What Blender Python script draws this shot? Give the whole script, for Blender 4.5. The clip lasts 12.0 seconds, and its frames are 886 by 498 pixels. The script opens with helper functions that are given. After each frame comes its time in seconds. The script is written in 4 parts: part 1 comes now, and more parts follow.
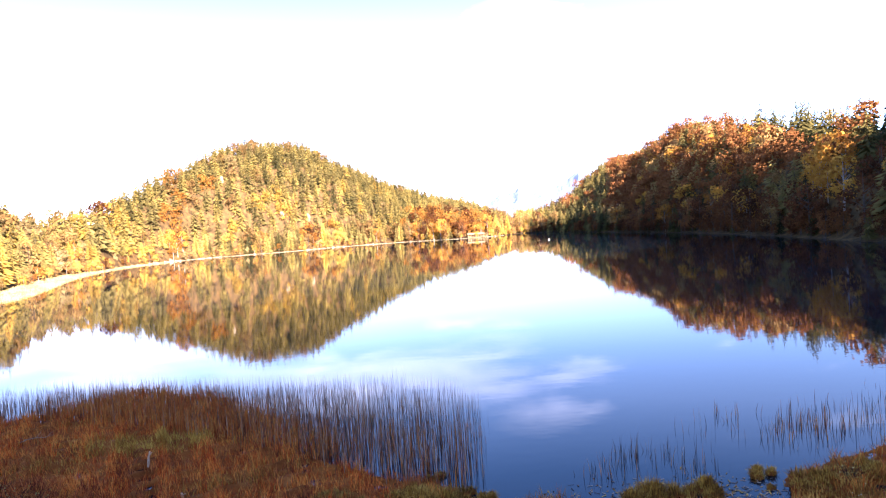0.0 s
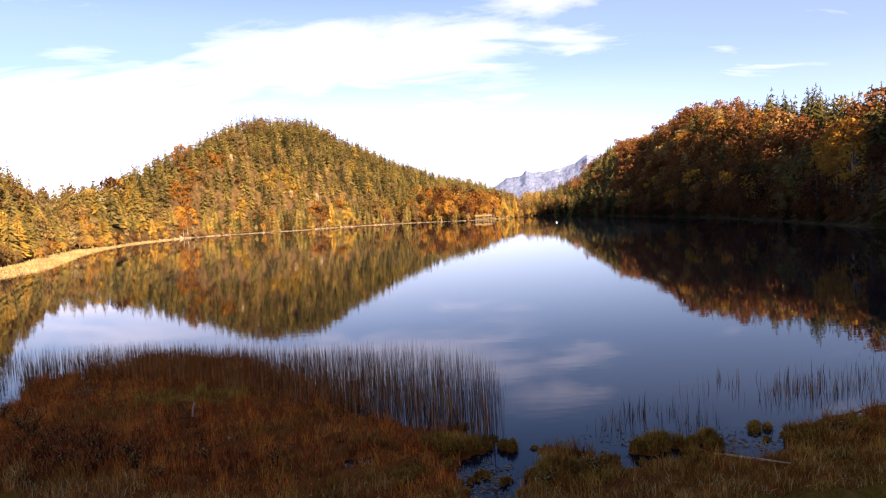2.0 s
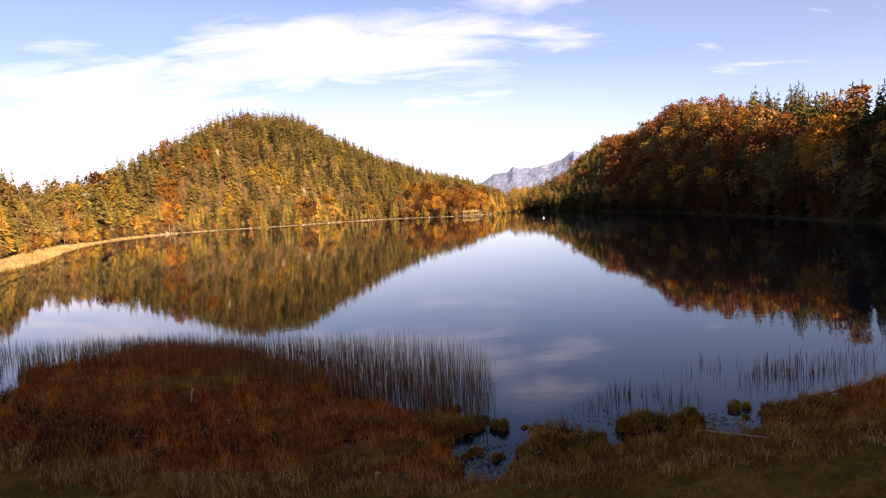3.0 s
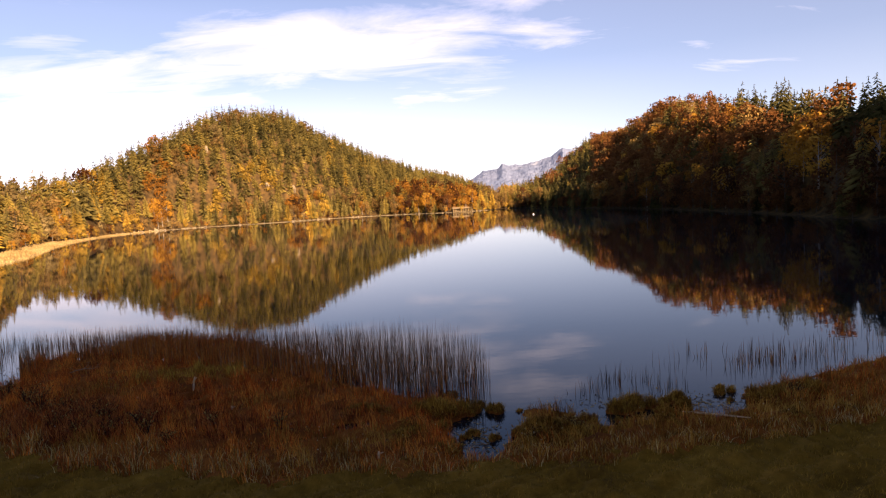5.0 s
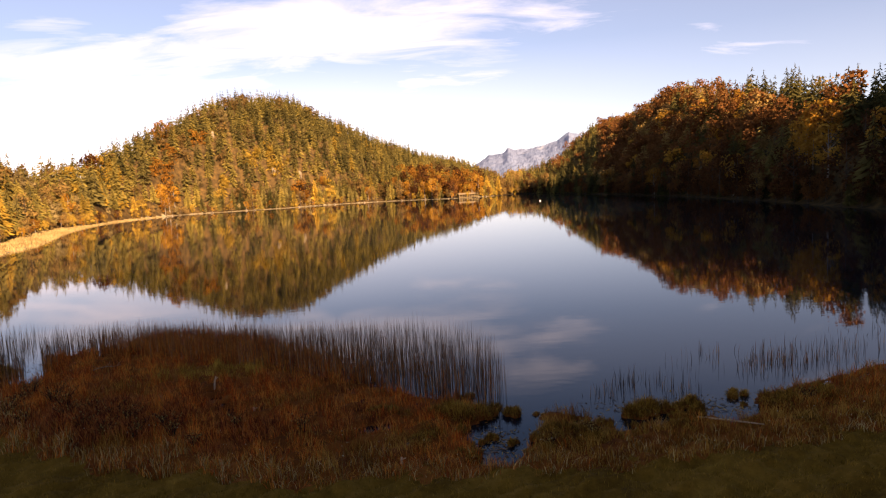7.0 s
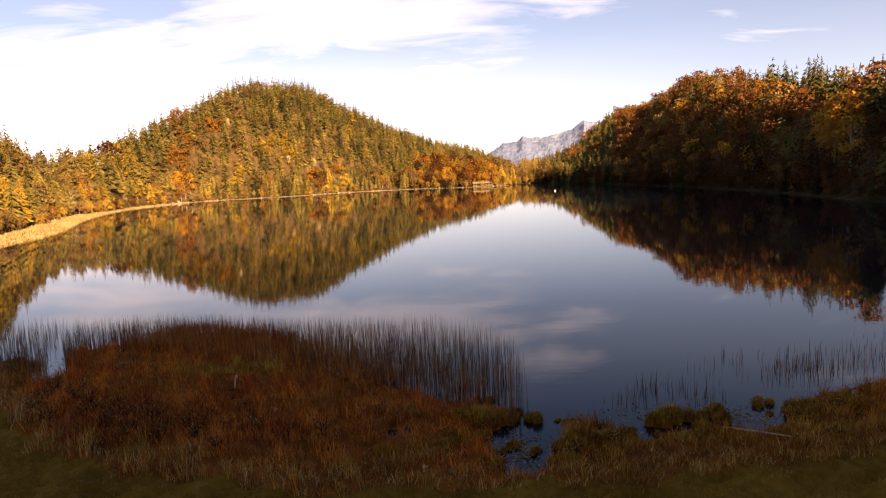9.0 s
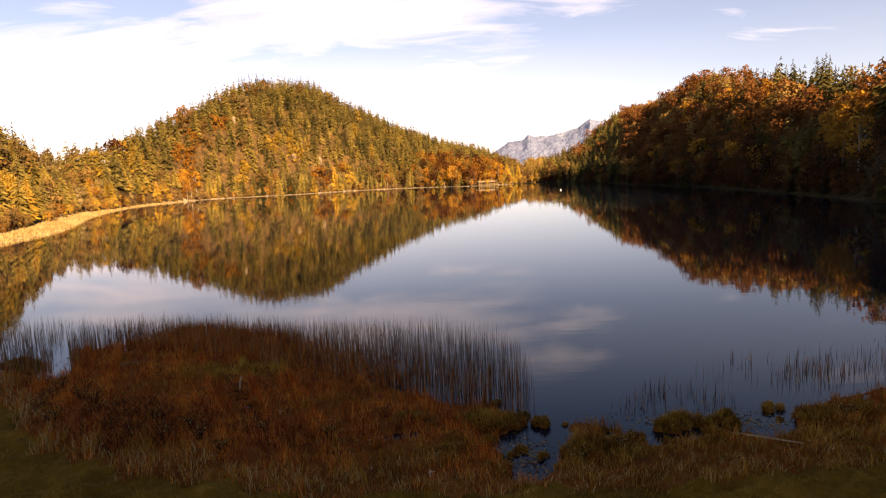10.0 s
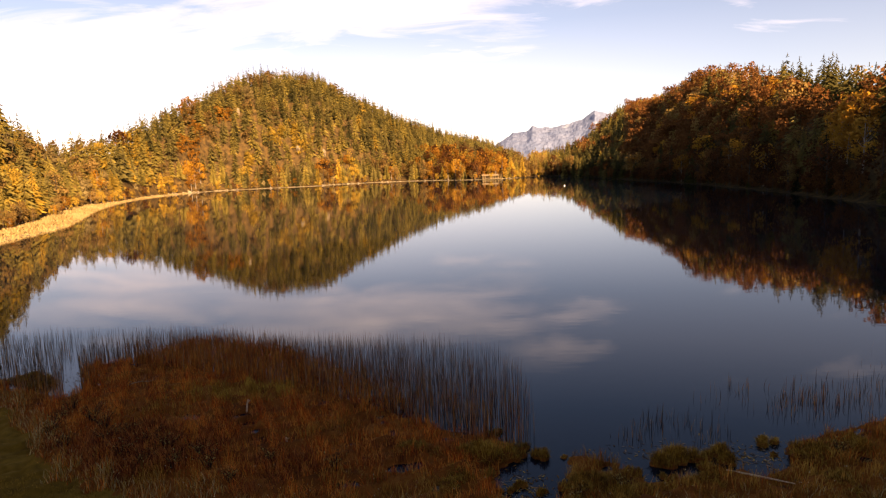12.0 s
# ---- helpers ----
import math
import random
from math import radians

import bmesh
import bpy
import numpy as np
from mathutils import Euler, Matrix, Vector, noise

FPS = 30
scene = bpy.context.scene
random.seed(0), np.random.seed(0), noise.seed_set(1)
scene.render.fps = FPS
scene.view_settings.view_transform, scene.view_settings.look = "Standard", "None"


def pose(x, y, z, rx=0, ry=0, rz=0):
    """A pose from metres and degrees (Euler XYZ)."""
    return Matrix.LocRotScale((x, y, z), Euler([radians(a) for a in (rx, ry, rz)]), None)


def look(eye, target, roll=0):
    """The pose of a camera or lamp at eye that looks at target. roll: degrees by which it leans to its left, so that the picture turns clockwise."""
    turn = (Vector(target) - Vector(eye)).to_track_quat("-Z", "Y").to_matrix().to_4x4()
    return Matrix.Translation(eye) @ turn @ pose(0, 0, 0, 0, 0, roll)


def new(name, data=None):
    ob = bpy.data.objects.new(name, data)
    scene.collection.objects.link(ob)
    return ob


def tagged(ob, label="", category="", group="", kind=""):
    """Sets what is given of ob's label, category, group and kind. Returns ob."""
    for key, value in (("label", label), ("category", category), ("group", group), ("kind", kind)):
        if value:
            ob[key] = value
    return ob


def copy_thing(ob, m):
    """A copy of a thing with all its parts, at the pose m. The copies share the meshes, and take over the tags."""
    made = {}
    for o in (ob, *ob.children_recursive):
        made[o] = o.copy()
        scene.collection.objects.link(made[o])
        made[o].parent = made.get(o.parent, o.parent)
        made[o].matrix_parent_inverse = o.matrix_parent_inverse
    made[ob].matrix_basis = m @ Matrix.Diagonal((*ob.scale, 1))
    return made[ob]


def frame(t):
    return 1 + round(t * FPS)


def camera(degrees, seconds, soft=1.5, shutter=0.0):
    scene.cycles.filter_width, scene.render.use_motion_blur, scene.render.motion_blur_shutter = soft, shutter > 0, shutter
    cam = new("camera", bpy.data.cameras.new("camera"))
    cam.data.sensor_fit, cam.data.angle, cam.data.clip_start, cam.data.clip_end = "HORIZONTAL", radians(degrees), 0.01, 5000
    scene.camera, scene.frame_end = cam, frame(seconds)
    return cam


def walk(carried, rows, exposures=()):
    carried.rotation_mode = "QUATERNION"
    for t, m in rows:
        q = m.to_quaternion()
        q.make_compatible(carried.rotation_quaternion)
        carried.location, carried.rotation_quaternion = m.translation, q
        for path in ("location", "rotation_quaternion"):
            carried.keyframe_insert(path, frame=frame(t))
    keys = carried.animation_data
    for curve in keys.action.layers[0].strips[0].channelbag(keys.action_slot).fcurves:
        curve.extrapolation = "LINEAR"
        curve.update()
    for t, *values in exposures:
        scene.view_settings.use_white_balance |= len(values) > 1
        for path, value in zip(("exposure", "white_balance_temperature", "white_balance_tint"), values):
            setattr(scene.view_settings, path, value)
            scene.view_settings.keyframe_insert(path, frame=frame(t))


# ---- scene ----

# ------------------------------------------------------------------ camera
# seconds, eye x y z, heading, pitch, lean (degrees)
cam = camera(69.4, 12.0, soft=1.2)
ROWS = (
    (0.0, 1.94, 5.41, 13.14, -1.27, -2.13, -4.09),
    (0.5, 1.60, 4.97, 13.12, -2.01, -2.52, -3.53),
    (1.0, 1.33, 4.26, 12.95, -2.45, -2.99, -3.48),
    (1.5, 1.07, 3.40, 12.81, -2.40, -3.40, -3.24),
    (2.0, 0.80, 2.54, 12.61, -1.90, -3.69, -3.19),
    (2.5, 0.58, 1.82, 12.44, -1.26, -3.99, -3.22),
    (3.0, 0.44, 1.25, 12.24, -0.77, -4.10, -3.13),
    (5.0, 0.00, 0.00, 12.00, 0.15, -4.43, -3.17),
    (5.5, -0.24, -0.26, 12.20, 0.40, -4.59, -3.16),
    (6.0, -0.35, -0.37, 12.52, 0.29, -4.90, -3.16),
    (6.5, -0.56, -0.42, 12.91, 0.03, -5.36, -3.18),
    (7.0, -0.69, -0.44, 13.33, -0.39, -5.80, -3.12),
    (7.5, -0.81, -0.34, 13.74, -0.80, -6.22, -3.01),
    (9.5, -1.27, 0.15, 14.28, -1.85, -6.88, -2.64),
    (10.0, -1.30, 0.33, 14.40, -2.07, -6.94, -2.55),
    (10.5, -1.28, 0.35, 14.76, -2.17, -7.10, -2.47),
    (11.0, -1.24, 0.29, 15.27, -2.28, -7.30, -2.42),
    (11.5, -1.26, 0.22, 15.86, -2.27, -7.52, -2.27),
    (12.0, -1.21, -0.13, 17.10, -2.39, -7.79, -2.10),
)


def aim(x, y, z, head, pitch, lean):
    h, p = radians(head), radians(pitch)
    way = Vector((math.sin(h) * math.cos(p), math.cos(h) * math.cos(p), math.sin(p)))
    eye = Vector((x, y, z))
    return look(eye, eye + 100 * way, lean)


walk(cam, [(t, aim(*rest)) for t, *rest in ROWS], (
    (0.0, 3.3, 5250, 27), (0.5, 2.88, 5450, 28), (1.0, 2.43, 5750, 29), (1.5, 2.06, 6000, 29),
    (2.0, 1.87, 6350, 29), (2.5, 1.71, 6500, 29), (3.0, 1.61, 6750, 29), (5.0, 1.55, 7200, 29),
    (7.5, 1.59, 7800, 29), (12.0, 1.64, 8450, 28)))

# ------------------------------------------------------------------ light
SUN_HEAD, SUN_UP = 150.5, 22.0      # degrees clockwise from the view along +y, and above the horizon
sun_way = Vector((math.sin(radians(SUN_HEAD)) * math.cos(radians(SUN_UP)),
                  math.cos(radians(SUN_HEAD)) * math.cos(radians(SUN_UP)), math.sin(radians(SUN_UP))))
sun = new("sun", bpy.data.lights.new("sun", "SUN"))
sun.data.energy, sun.data.angle, sun.data.color = 5.0, radians(0.5), (1.0, 0.80, 0.52)
sun.matrix_world = look(sun_way * 1000, (0, 0, 0))


def make_world():
    w = bpy.data.worlds.new("autumn_sky")
    scene.world = w
    w.use_nodes = True
    nt = w.node_tree
    nt.nodes.clear()
    n, l = nt.nodes.new, nt.links.new
    out, bg = n("ShaderNodeOutputWorld"), n("ShaderNodeBackground")
    sky = n("ShaderNodeTexSky")
    sky.sky_type, sky.sun_disc = "NISHITA", False
    sky.sun_elevation, sky.sun_rotation = radians(SUN_UP), radians(SUN_HEAD)
    sky.air_density, sky.dust_density, sky.ozone_density = 0.85, 0.2, 2.8
    co = n("ShaderNodeTexCoord")
    sep = n("ShaderNodeSeparateXYZ")
    l(co.outputs["Generated"], sep.inputs[0])

    def math_node(op, a, b=None, clamp=False):
        m = n("ShaderNodeMath")
        m.operation, m.use_clamp = op, clamp
        for i, v in enumerate((a, b)):
            if v is None:
                continue
            if isinstance(v, (int, float)):
                m.inputs[i].default_value = v
            else:
                l(v, m.inputs[i])
        return m.outputs[0]

    # a cloud sheet: the direction thrown onto a flat layer overhead
    z = math_node("ADD", math_node("MAXIMUM", sep.outputs[2], 0.0), 0.12)
    flat = n("ShaderNodeCombineXYZ")
    l(math_node("DIVIDE", sep.outputs[0], z), flat.inputs[0])
    l(math_node("DIVIDE", sep.outputs[1], z), flat.inputs[1])
    big, fine = n("ShaderNodeTexNoise"), n("ShaderNodeTexNoise")
    shift = n("ShaderNodeMapping")
    shift.inputs["Location"].default_value = (1.3, 0.4, 0)
    shift.inputs["Rotation"].default_value = (0, 0, radians(-14))
    shift.inputs["Scale"].default_value = (0.45, 0.9, 1)
    l(flat.outputs[0], shift.inputs[0])
    big.inputs["Scale"].default_value, big.inputs["Detail"].default_value = 1.1, 7
    big.inputs["Roughness"].default_value, big.inputs["Distortion"].default_value = 0.55, 0.5
    l(shift.outputs[0], big.inputs[0])
    l(shift.outputs[0], fine.inputs[0])
    fine.inputs["Scale"].default_value, fine.inputs["Detail"].default_value = 3.2, 10
    fine.inputs["Roughness"].default_value, fine.inputs["Distortion"].default_value = 0.62, 0.8
    fx = n("ShaderNodeSeparateXYZ")
    l(flat.outputs[0], fx.inputs[0])

    def blob(cx, cy, rx, ry):
        """1 in the middle of a soft oval of the cloud sheet, 0 at its rim."""
        a = math_node("DIVIDE", math_node("SUBTRACT", fx.outputs[0], cx), rx)
        b = math_node("DIVIDE", math_node("SUBTRACT", fx.outputs[1], cy), ry)
        d2 = math_node("ADD", math_node("MULTIPLY", a, a), math_node("MULTIPLY", b, b))
        return math_node("SUBTRACT", 1.0, d2, True)

    ovals = None
    # middle and half widths on the cloud sheet, and how thick the cloud is there
    for args, k in (((-0.40, 2.95, 1.1, 0.75), 0.36), ((0.08, 3.42, 0.9, 0.68), 0.36), ((-2.7, 3.8, 2.9, 1.6), 0.42), ((1.40, 3.18, 0.5, 0.28), 0.22), ((1.10, 3.42, 0.4, 0.24), 0.19),
                    ((0.52, 2.75, 0.5, 0.3), 0.24), ((-0.88, 2.56, 0.28, 0.18), 0.2), ((-1.36, 2.33, 0.3, 0.18), 0.18), ((0.98, 2.88, 0.5, 0.24), 0.16),
                    ((0.32, 2.25, 0.36, 0.26), 0.27)):
        o = math_node("MULTIPLY", blob(*args), k)
        ovals = o if ovals is None else math_node("MAXIMUM", ovals, o)
    veil = math_node("SUBTRACT", math_node("ADD", math_node("MULTIPLY", big.outputs[0], 0.9), math_node("MULTIPLY", fine.outputs[0], 0.85)), 0.3)
    veil = math_node("ADD", veil, ovals)
    ramp = n("ShaderNodeMapRange")
    ramp.inputs["From Min"].default_value, ramp.inputs["From Max"].default_value = 0.66, 1.1
    l(veil, ramp.inputs[0])
    # milky air low over the hills
    low = n("ShaderNodeMapRange")
    low.inputs["From Min"].default_value, low.inputs["From Max"].default_value = 0.20, 0.03
    l(sep.outputs[2], low.inputs[0])
    high = n("ShaderNodeMapRange")
    high.inputs["From Min"].default_value, high.inputs["From Max"].default_value = 0.27, 0.37
    high.inputs["To Min"].default_value, high.inputs["To Max"].default_value = 0.78, 0.04
    l(sep.outputs[2], high.inputs[0])
    # the haze is thick over the left hills and thins to the right
    side = n("ShaderNodeMapRange")
    side.inputs["From Min"].default_value, side.inputs["From Max"].default_value = -0.15, 0.4
    side.inputs["To Min"].default_value, side.inputs["To Max"].default_value = 0.52, 0.12
    l(sep.outputs[0], side.inputs[0])
    cover = math_node("MAXIMUM", math_node("MULTIPLY", ramp.outputs[0], high.outputs[0]), math_node("ADD", math_node("MULTIPLY", low.outputs[0], side.outputs[0]), math_node("MULTIPLY", high.outputs[0], 0.13)), True)
    mix = n("ShaderNodeMix")
    mix.data_type = "RGBA"
    l(cover, mix.inputs["Factor"])
    # clear autumn air, a little bluer
    clear = n("ShaderNodeMix")
    clear.data_type, clear.blend_type = "RGBA", "MULTIPLY"
    clear.inputs["Factor"].default_value = 1.0
    l(sky.outputs[0], clear.inputs["A"])
    clear.inputs["B"].default_value = (0.98, 1.025, 1.05, 1)
    l(clear.outputs["Result"], mix.inputs["A"])
    mix.inputs["B"].default_value = (11.2, 11.05, 11.8, 1)
    l(mix.outputs["Result"], bg.inputs[0])
    bg.inputs[1].default_value = 0.0515
    l(bg.outputs[0], out.inputs[0])


make_world()

# ------------------------------------------------------------------ materials


def material(name, colours, scale=4.0, rough=0.8, bump=0.0, bump_scale=30.0, island=0.0, stops=None, thing=0.0, broad=0.0, specular=0.05, thin=0.0):
    """Noise from the first to the last colour; island: how far single leaves and stalks differ; thing: how far whole things differ."""
    m = bpy.data.materials.new(name)
    m.use_nodes = True
    nt = m.node_tree
    n, l = nt.nodes.new, nt.links.new
    p = nt.nodes["Principled BSDF"]
    p.inputs["Roughness"].default_value = rough
    p.inputs["Specular IOR Level"].default_value = specular
    co = n("ShaderNodeTexCoord")
    noi = n("ShaderNodeTexNoise")
    noi.inputs["Scale"].default_value, noi.inputs["Detail"].default_value = scale, 6
    geo = n("ShaderNodeNewGeometry")
    l(geo.outputs["Position"], noi.inputs[0])
    ramp = n("ShaderNodeValToRGB")
    els = ramp.color_ramp.elements
    k = len(colours)
    for i, c in enumerate(colours):
        pos = stops[i] if stops else 0.3 + 0.4 * i / max(1, k - 1)
        e = els[i] if i < 2 else els.new(pos)
        e.position, e.color = pos, (*c, 1)
    fac = noi.outputs[0]
    if broad:
        wide = n("ShaderNodeTexNoise")
        wide.inputs["Scale"].default_value, wide.inputs["Detail"].default_value = broad, 3
        l(geo.outputs["Position"], wide.inputs[0])
        mixf = n("ShaderNodeMix")
        mixf.inputs["Factor"].default_value = 0.55
        l(fac, mixf.inputs["A"])
        l(wide.outputs[0], mixf.inputs["B"])
        fac = mixf.outputs["Result"]
    for amount, source in ((island, geo.outputs["Random Per Island"]), (thing, None)):
        if amount:
            if source is None:
                source = n("ShaderNodeObjectInfo").outputs["Random"]
            mr = n("ShaderNodeMapRange")
            mr.inputs["To Min"].default_value, mr.inputs["To Max"].default_value = -amount, amount
            l(source, mr.inputs[0])
            add = n("ShaderNodeMath")
            l(fac, add.inputs[0])
            l(mr.outputs[0], add.inputs[1])
            fac = add.outputs[0]
    l(fac, ramp.inputs[0])
    l(ramp.outputs[0], p.inputs["Base Color"])
    if thin:
        through_leaf, both = n("ShaderNodeBsdfTranslucent"), n("ShaderNodeMixShader")
        l(ramp.outputs[0], through_leaf.inputs["Color"])
        both.inputs[0].default_value = thin
        l(p.outputs[0], both.inputs[1])
        l(through_leaf.outputs[0], both.inputs[2])
        l(both.outputs[0], nt.nodes["Material Output"].inputs["Surface"])
    if bump:
        nb = n("ShaderNodeTexNoise")
        nb.inputs["Scale"].default_value, nb.inputs["Detail"].default_value = bump_scale, 8
        l(geo.outputs["Position"], nb.inputs[0])
        b = n("ShaderNodeBump")
        b.inputs["Strength"].default_value, b.inputs["Distance"].default_value = bump, 0.2
        l(nb.outputs[0], b.inputs["Height"])
        l(b.outputs[0], p.inputs["Normal"])
    return m


def leaf(name, dark, mid, light, thing=0.25):
    return material(name, (dark, mid, light), scale=0.15, rough=0.75, island=0.10, thing=thing, stops=(0.25, 0.5, 0.78), specular=0.05, thin=0.32)


SPRUCE = leaf("spruce_needles", (0.07, 0.058, 0.02), (0.155, 0.122, 0.036), (0.25, 0.188, 0.055), 0.13)
OLIVE = leaf("olive_needles", (0.135, 0.105, 0.027), (0.25, 0.185, 0.045), (0.37, 0.265, 0.06), 0.12)
LARCH = leaf("larch_yellow", (0.223, 0.142, 0.0255), (0.382, 0.233, 0.0382), (0.53, 0.318, 0.051))
# darker copy of the spruce needles: the right hill's shade put into colour
SPRUCE_SHADE = leaf("shade_dark_spruce_needles", (0.03, 0.028, 0.012), (0.065, 0.058, 0.018), (0.125, 0.10, 0.028), 0.13)
BEECH = leaf("beech_rust", (0.0522, 0.0209, 0.0076), (0.119, 0.0446, 0.0142), (0.218, 0.0902, 0.0266))
ORANGE = leaf("orange_leaves", (0.20, 0.085, 0.015), (0.36, 0.16, 0.024), (0.50, 0.26, 0.036))
BROWN = leaf("dull_brown_leaves", (0.117, 0.0684, 0.0221), (0.233, 0.138, 0.0425), (0.36, 0.223, 0.0697))
GOLD = leaf("golden_leaves", (0.254, 0.157, 0.0255), (0.424, 0.261, 0.0425), (0.572, 0.366, 0.0638))
PALE_LEAF = leaf("thin_pale_leaves", (0.15, 0.105, 0.042), (0.26, 0.185, 0.072), (0.36, 0.265, 0.11))
BARK = material("bark", ((0.05, 0.035, 0.025), (0.13, 0.10, 0.075)), scale=3, rough=0.9)
PALE_BARK = material("pale_bark", ((0.16, 0.13, 0.10), (0.36, 0.31, 0.25)), scale=3, rough=0.9)
FLOOR = material("forest_floor", ((0.03, 0.02, 0.01), (0.08, 0.05, 0.02), (0.14, 0.08, 0.025)), scale=0.3, rough=0.95, bump=0.4, bump_scale=1.5)
MEADOW = material("meadow_turf", ((0.12, 0.052, 0.007), (0.24, 0.108, 0.012), (0.36, 0.168, 0.022)), scale=2.5, rough=0.95, bump=0.6, bump_scale=14, broad=0.3)
PEAT = material("marsh_peat", ((0.12, 0.029, 0.007), (0.28, 0.072, 0.011), (0.42, 0.135, 0.024)), scale=1.5, rough=0.9, bump=0.6, bump_scale=8, broad=0.25)
GRAVEL = material("shore_gravel", ((0.16, 0.12, 0.06), (0.32, 0.25, 0.14), (0.48, 0.41, 0.28)), scale=0.6, rough=0.9, bump=0.3, bump_scale=4)
BED = material("lake_bed", ((0.02, 0.022, 0.012), (0.05, 0.045, 0.02)), scale=0.8, rough=0.9)
# blue in the rock colours stands in for the haze of distance
HAZED_ROCK = material("limestone", ((0.14, 0.18, 0.28), (0.195, 0.235, 0.34), (0.42, 0.45, 0.51)), scale=0.016, rough=0.95, stops=(0.36, 0.60, 0.72), bump=0.5, bump_scale=0.03, broad=0.004)


def water_material():
    m = bpy.data.materials.new("still_lake_water")
    m.use_nodes = True
    nt = m.node_tree
    n, l = nt.nodes.new, nt.links.new
    p = nt.nodes["Principled BSDF"]
    p.inputs["Base Color"].default_value = (0.003, 0.007, 0.013, 1)
    p.inputs["Roughness"].default_value = 0.02
    p.inputs["IOR"].default_value = 1.27
    geo, noi, b = n("ShaderNodeNewGeometry"), n("ShaderNodeTexNoise"), n("ShaderNodeBump")
    stretch = n("ShaderNodeMapping")
    stretch.inputs["Scale"].default_value = (0.5, 1.2, 1)
    l(geo.outputs["Position"], stretch.inputs[0])
    noi.inputs["Scale"].default_value, noi.inputs["Detail"].default_value = 0.9, 3
    l(stretch.outputs[0], noi.inputs[0])
    b.inputs["Strength"].default_value, b.inputs["Distance"].default_value = 0.06, 0.05
    l(noi.outputs[0], b.inputs["Height"])
    l(b.outputs[0], p.inputs["Normal"])
    return m


WATER = water_material()

# ------------------------------------------------------------------ the lie of the land
# the lake's edge, anticlockwise from the near marsh: near, right, far and left shores
NEAR = ((-46, 53), (-40.5, 49.6), (-36.9, 47.5), (-34.7, 47.2), (-33.7, 45.8), (-32.6, 46.4), (-32.4, 48.3), (-34.0, 50.9), (-35.8, 53.8), (-34.6, 55.2), (-28.7, 54), (-17.6, 49), (-11, 45), (-6.9, 42), (-2.5, 38.6), (0.2, 37.5), (1.0, 35.5),
        (-0.2, 32.3), (0.3, 28.6), (1.7, 28.2), (3.6, 31.5), (4.3, 34.8), (6.2, 34.3), (7.6, 32), (10.2, 32.2), (12.6, 33.7), (15, 33),
        (16.4, 35), (18.5, 36.7), (24.5, 39.2), (29.5, 41.7))
RIGHT = ((55, 54), (90, 78), (110, 115), (117.6, 160), (117, 180), (117.4, 200), (120.9, 241), (121.7, 294), (118.7, 361), (106.2, 442), (99, 510), (90, 568), (78, 596))
FAR = ((66, 612), (57, 600), (46, 578), (12, 560), (-40, 590), (-93, 586), (-133, 545), (-172, 528), (-208, 500))
LEFT = ((-216, 419), (-187, 319), (-140, 216), (-131, 188), (-112, 120), (-75, 72), (-48, 57))


def smooth_loop(pts, each=5):
    """A closed Catmull-Rom curve."""
    p = np.array(pts, float)
    a, b, c, d = np.roll(p, 1, 0), p, np.roll(p, -1, 0), np.roll(p, -2, 0)
    out = []
    for t in np.linspace(0, 1, each, endpoint=False):
        out.append(0.5 * ((2 * b) + (c - a) * t + (2 * a - 5 * b + 4 * c - d) * t * t + (3 * b - a - 3 * c + d) * t ** 3))
    return np.stack(out, 1).reshape(-1, 2)


SHORE = smooth_loop(NEAR + RIGHT + FAR + LEFT)


def waves(x, y, size, seed=0.0):
    """Cheap smooth unevenness, about -1 to 1, with features of that size."""
    k = 2 * math.pi / size
    return (np.sin(k * (x * 0.9 + y * 0.43) + 1.3 + seed) + np.sin(k * (x * -0.51 + y * 1.1) + 2.9 * seed)
            + 0.7 * np.sin(k * 1.9 * (x * 0.71 - y * 0.8) + 4 + seed) + 0.5 * np.sin(k * 2.7 * (x * 0.35 + y * 0.97) + 0.6 * seed)) / 2.6


def shore_distance(x, y):
    """Metres from the lake's edge: positive on land, negative on the water."""
    x, y = np.asarray(x, float), np.asarray(y, float)
    best = np.full(x.shape, 1e9)
    inside = np.zeros(x.shape, bool)
    q = np.roll(SHORE, -1, 0)
    for (ax, ay), (bx, by) in zip(SHORE, q):
        dx, dy = bx - ax, by - ay
        t = np.clip(((x - ax) * dx + (y - ay) * dy) / (dx * dx + dy * dy + 1e-9), 0, 1)
        best = np.minimum(best, (x - ax - t * dx) ** 2 + (y - ay - t * dy) ** 2)
        if dy:
            inside ^= ((ay > y) != (by > y)) & (x < ax + dx * (y - ay) / dy)
    ragged = (0.24 * waves(x, y, 1.9, 0.7) + 0.13 * waves(x, y, 0.8, 1.9)) * (np.hypot(x, y) < 80)
    return np.sqrt(best) * np.where(inside, -1, 1) + ragged


# round the near marsh, by heading: distance of the crest line and height of the bare ground there
HEAD = (-180, -120, -80, -60, -45, -38, -34.3, -29.4, -26.6, -22.3, -20.4, -18, -15.5, -12.7, -10.4, -6.5, -2.6, 1.4, 3, 5, 8,
        10, 12.2, 13, 14.5, 16.8, 19.2, 22.3, 25.3, 27.7, 31.2, 35.4, 45, 60, 90, 120, 150, 180)
FOOT = (150, 150, 150, 175, 215, 240, 268, 395, 480, 541, 551, 556, 561, 566, 576, 596, 596, 571, 596, 620, 612,
        562, 502, 482, 442, 415, 378, 332, 296, 265, 230, 203, 185, 150, 110, 80, 70, 110)
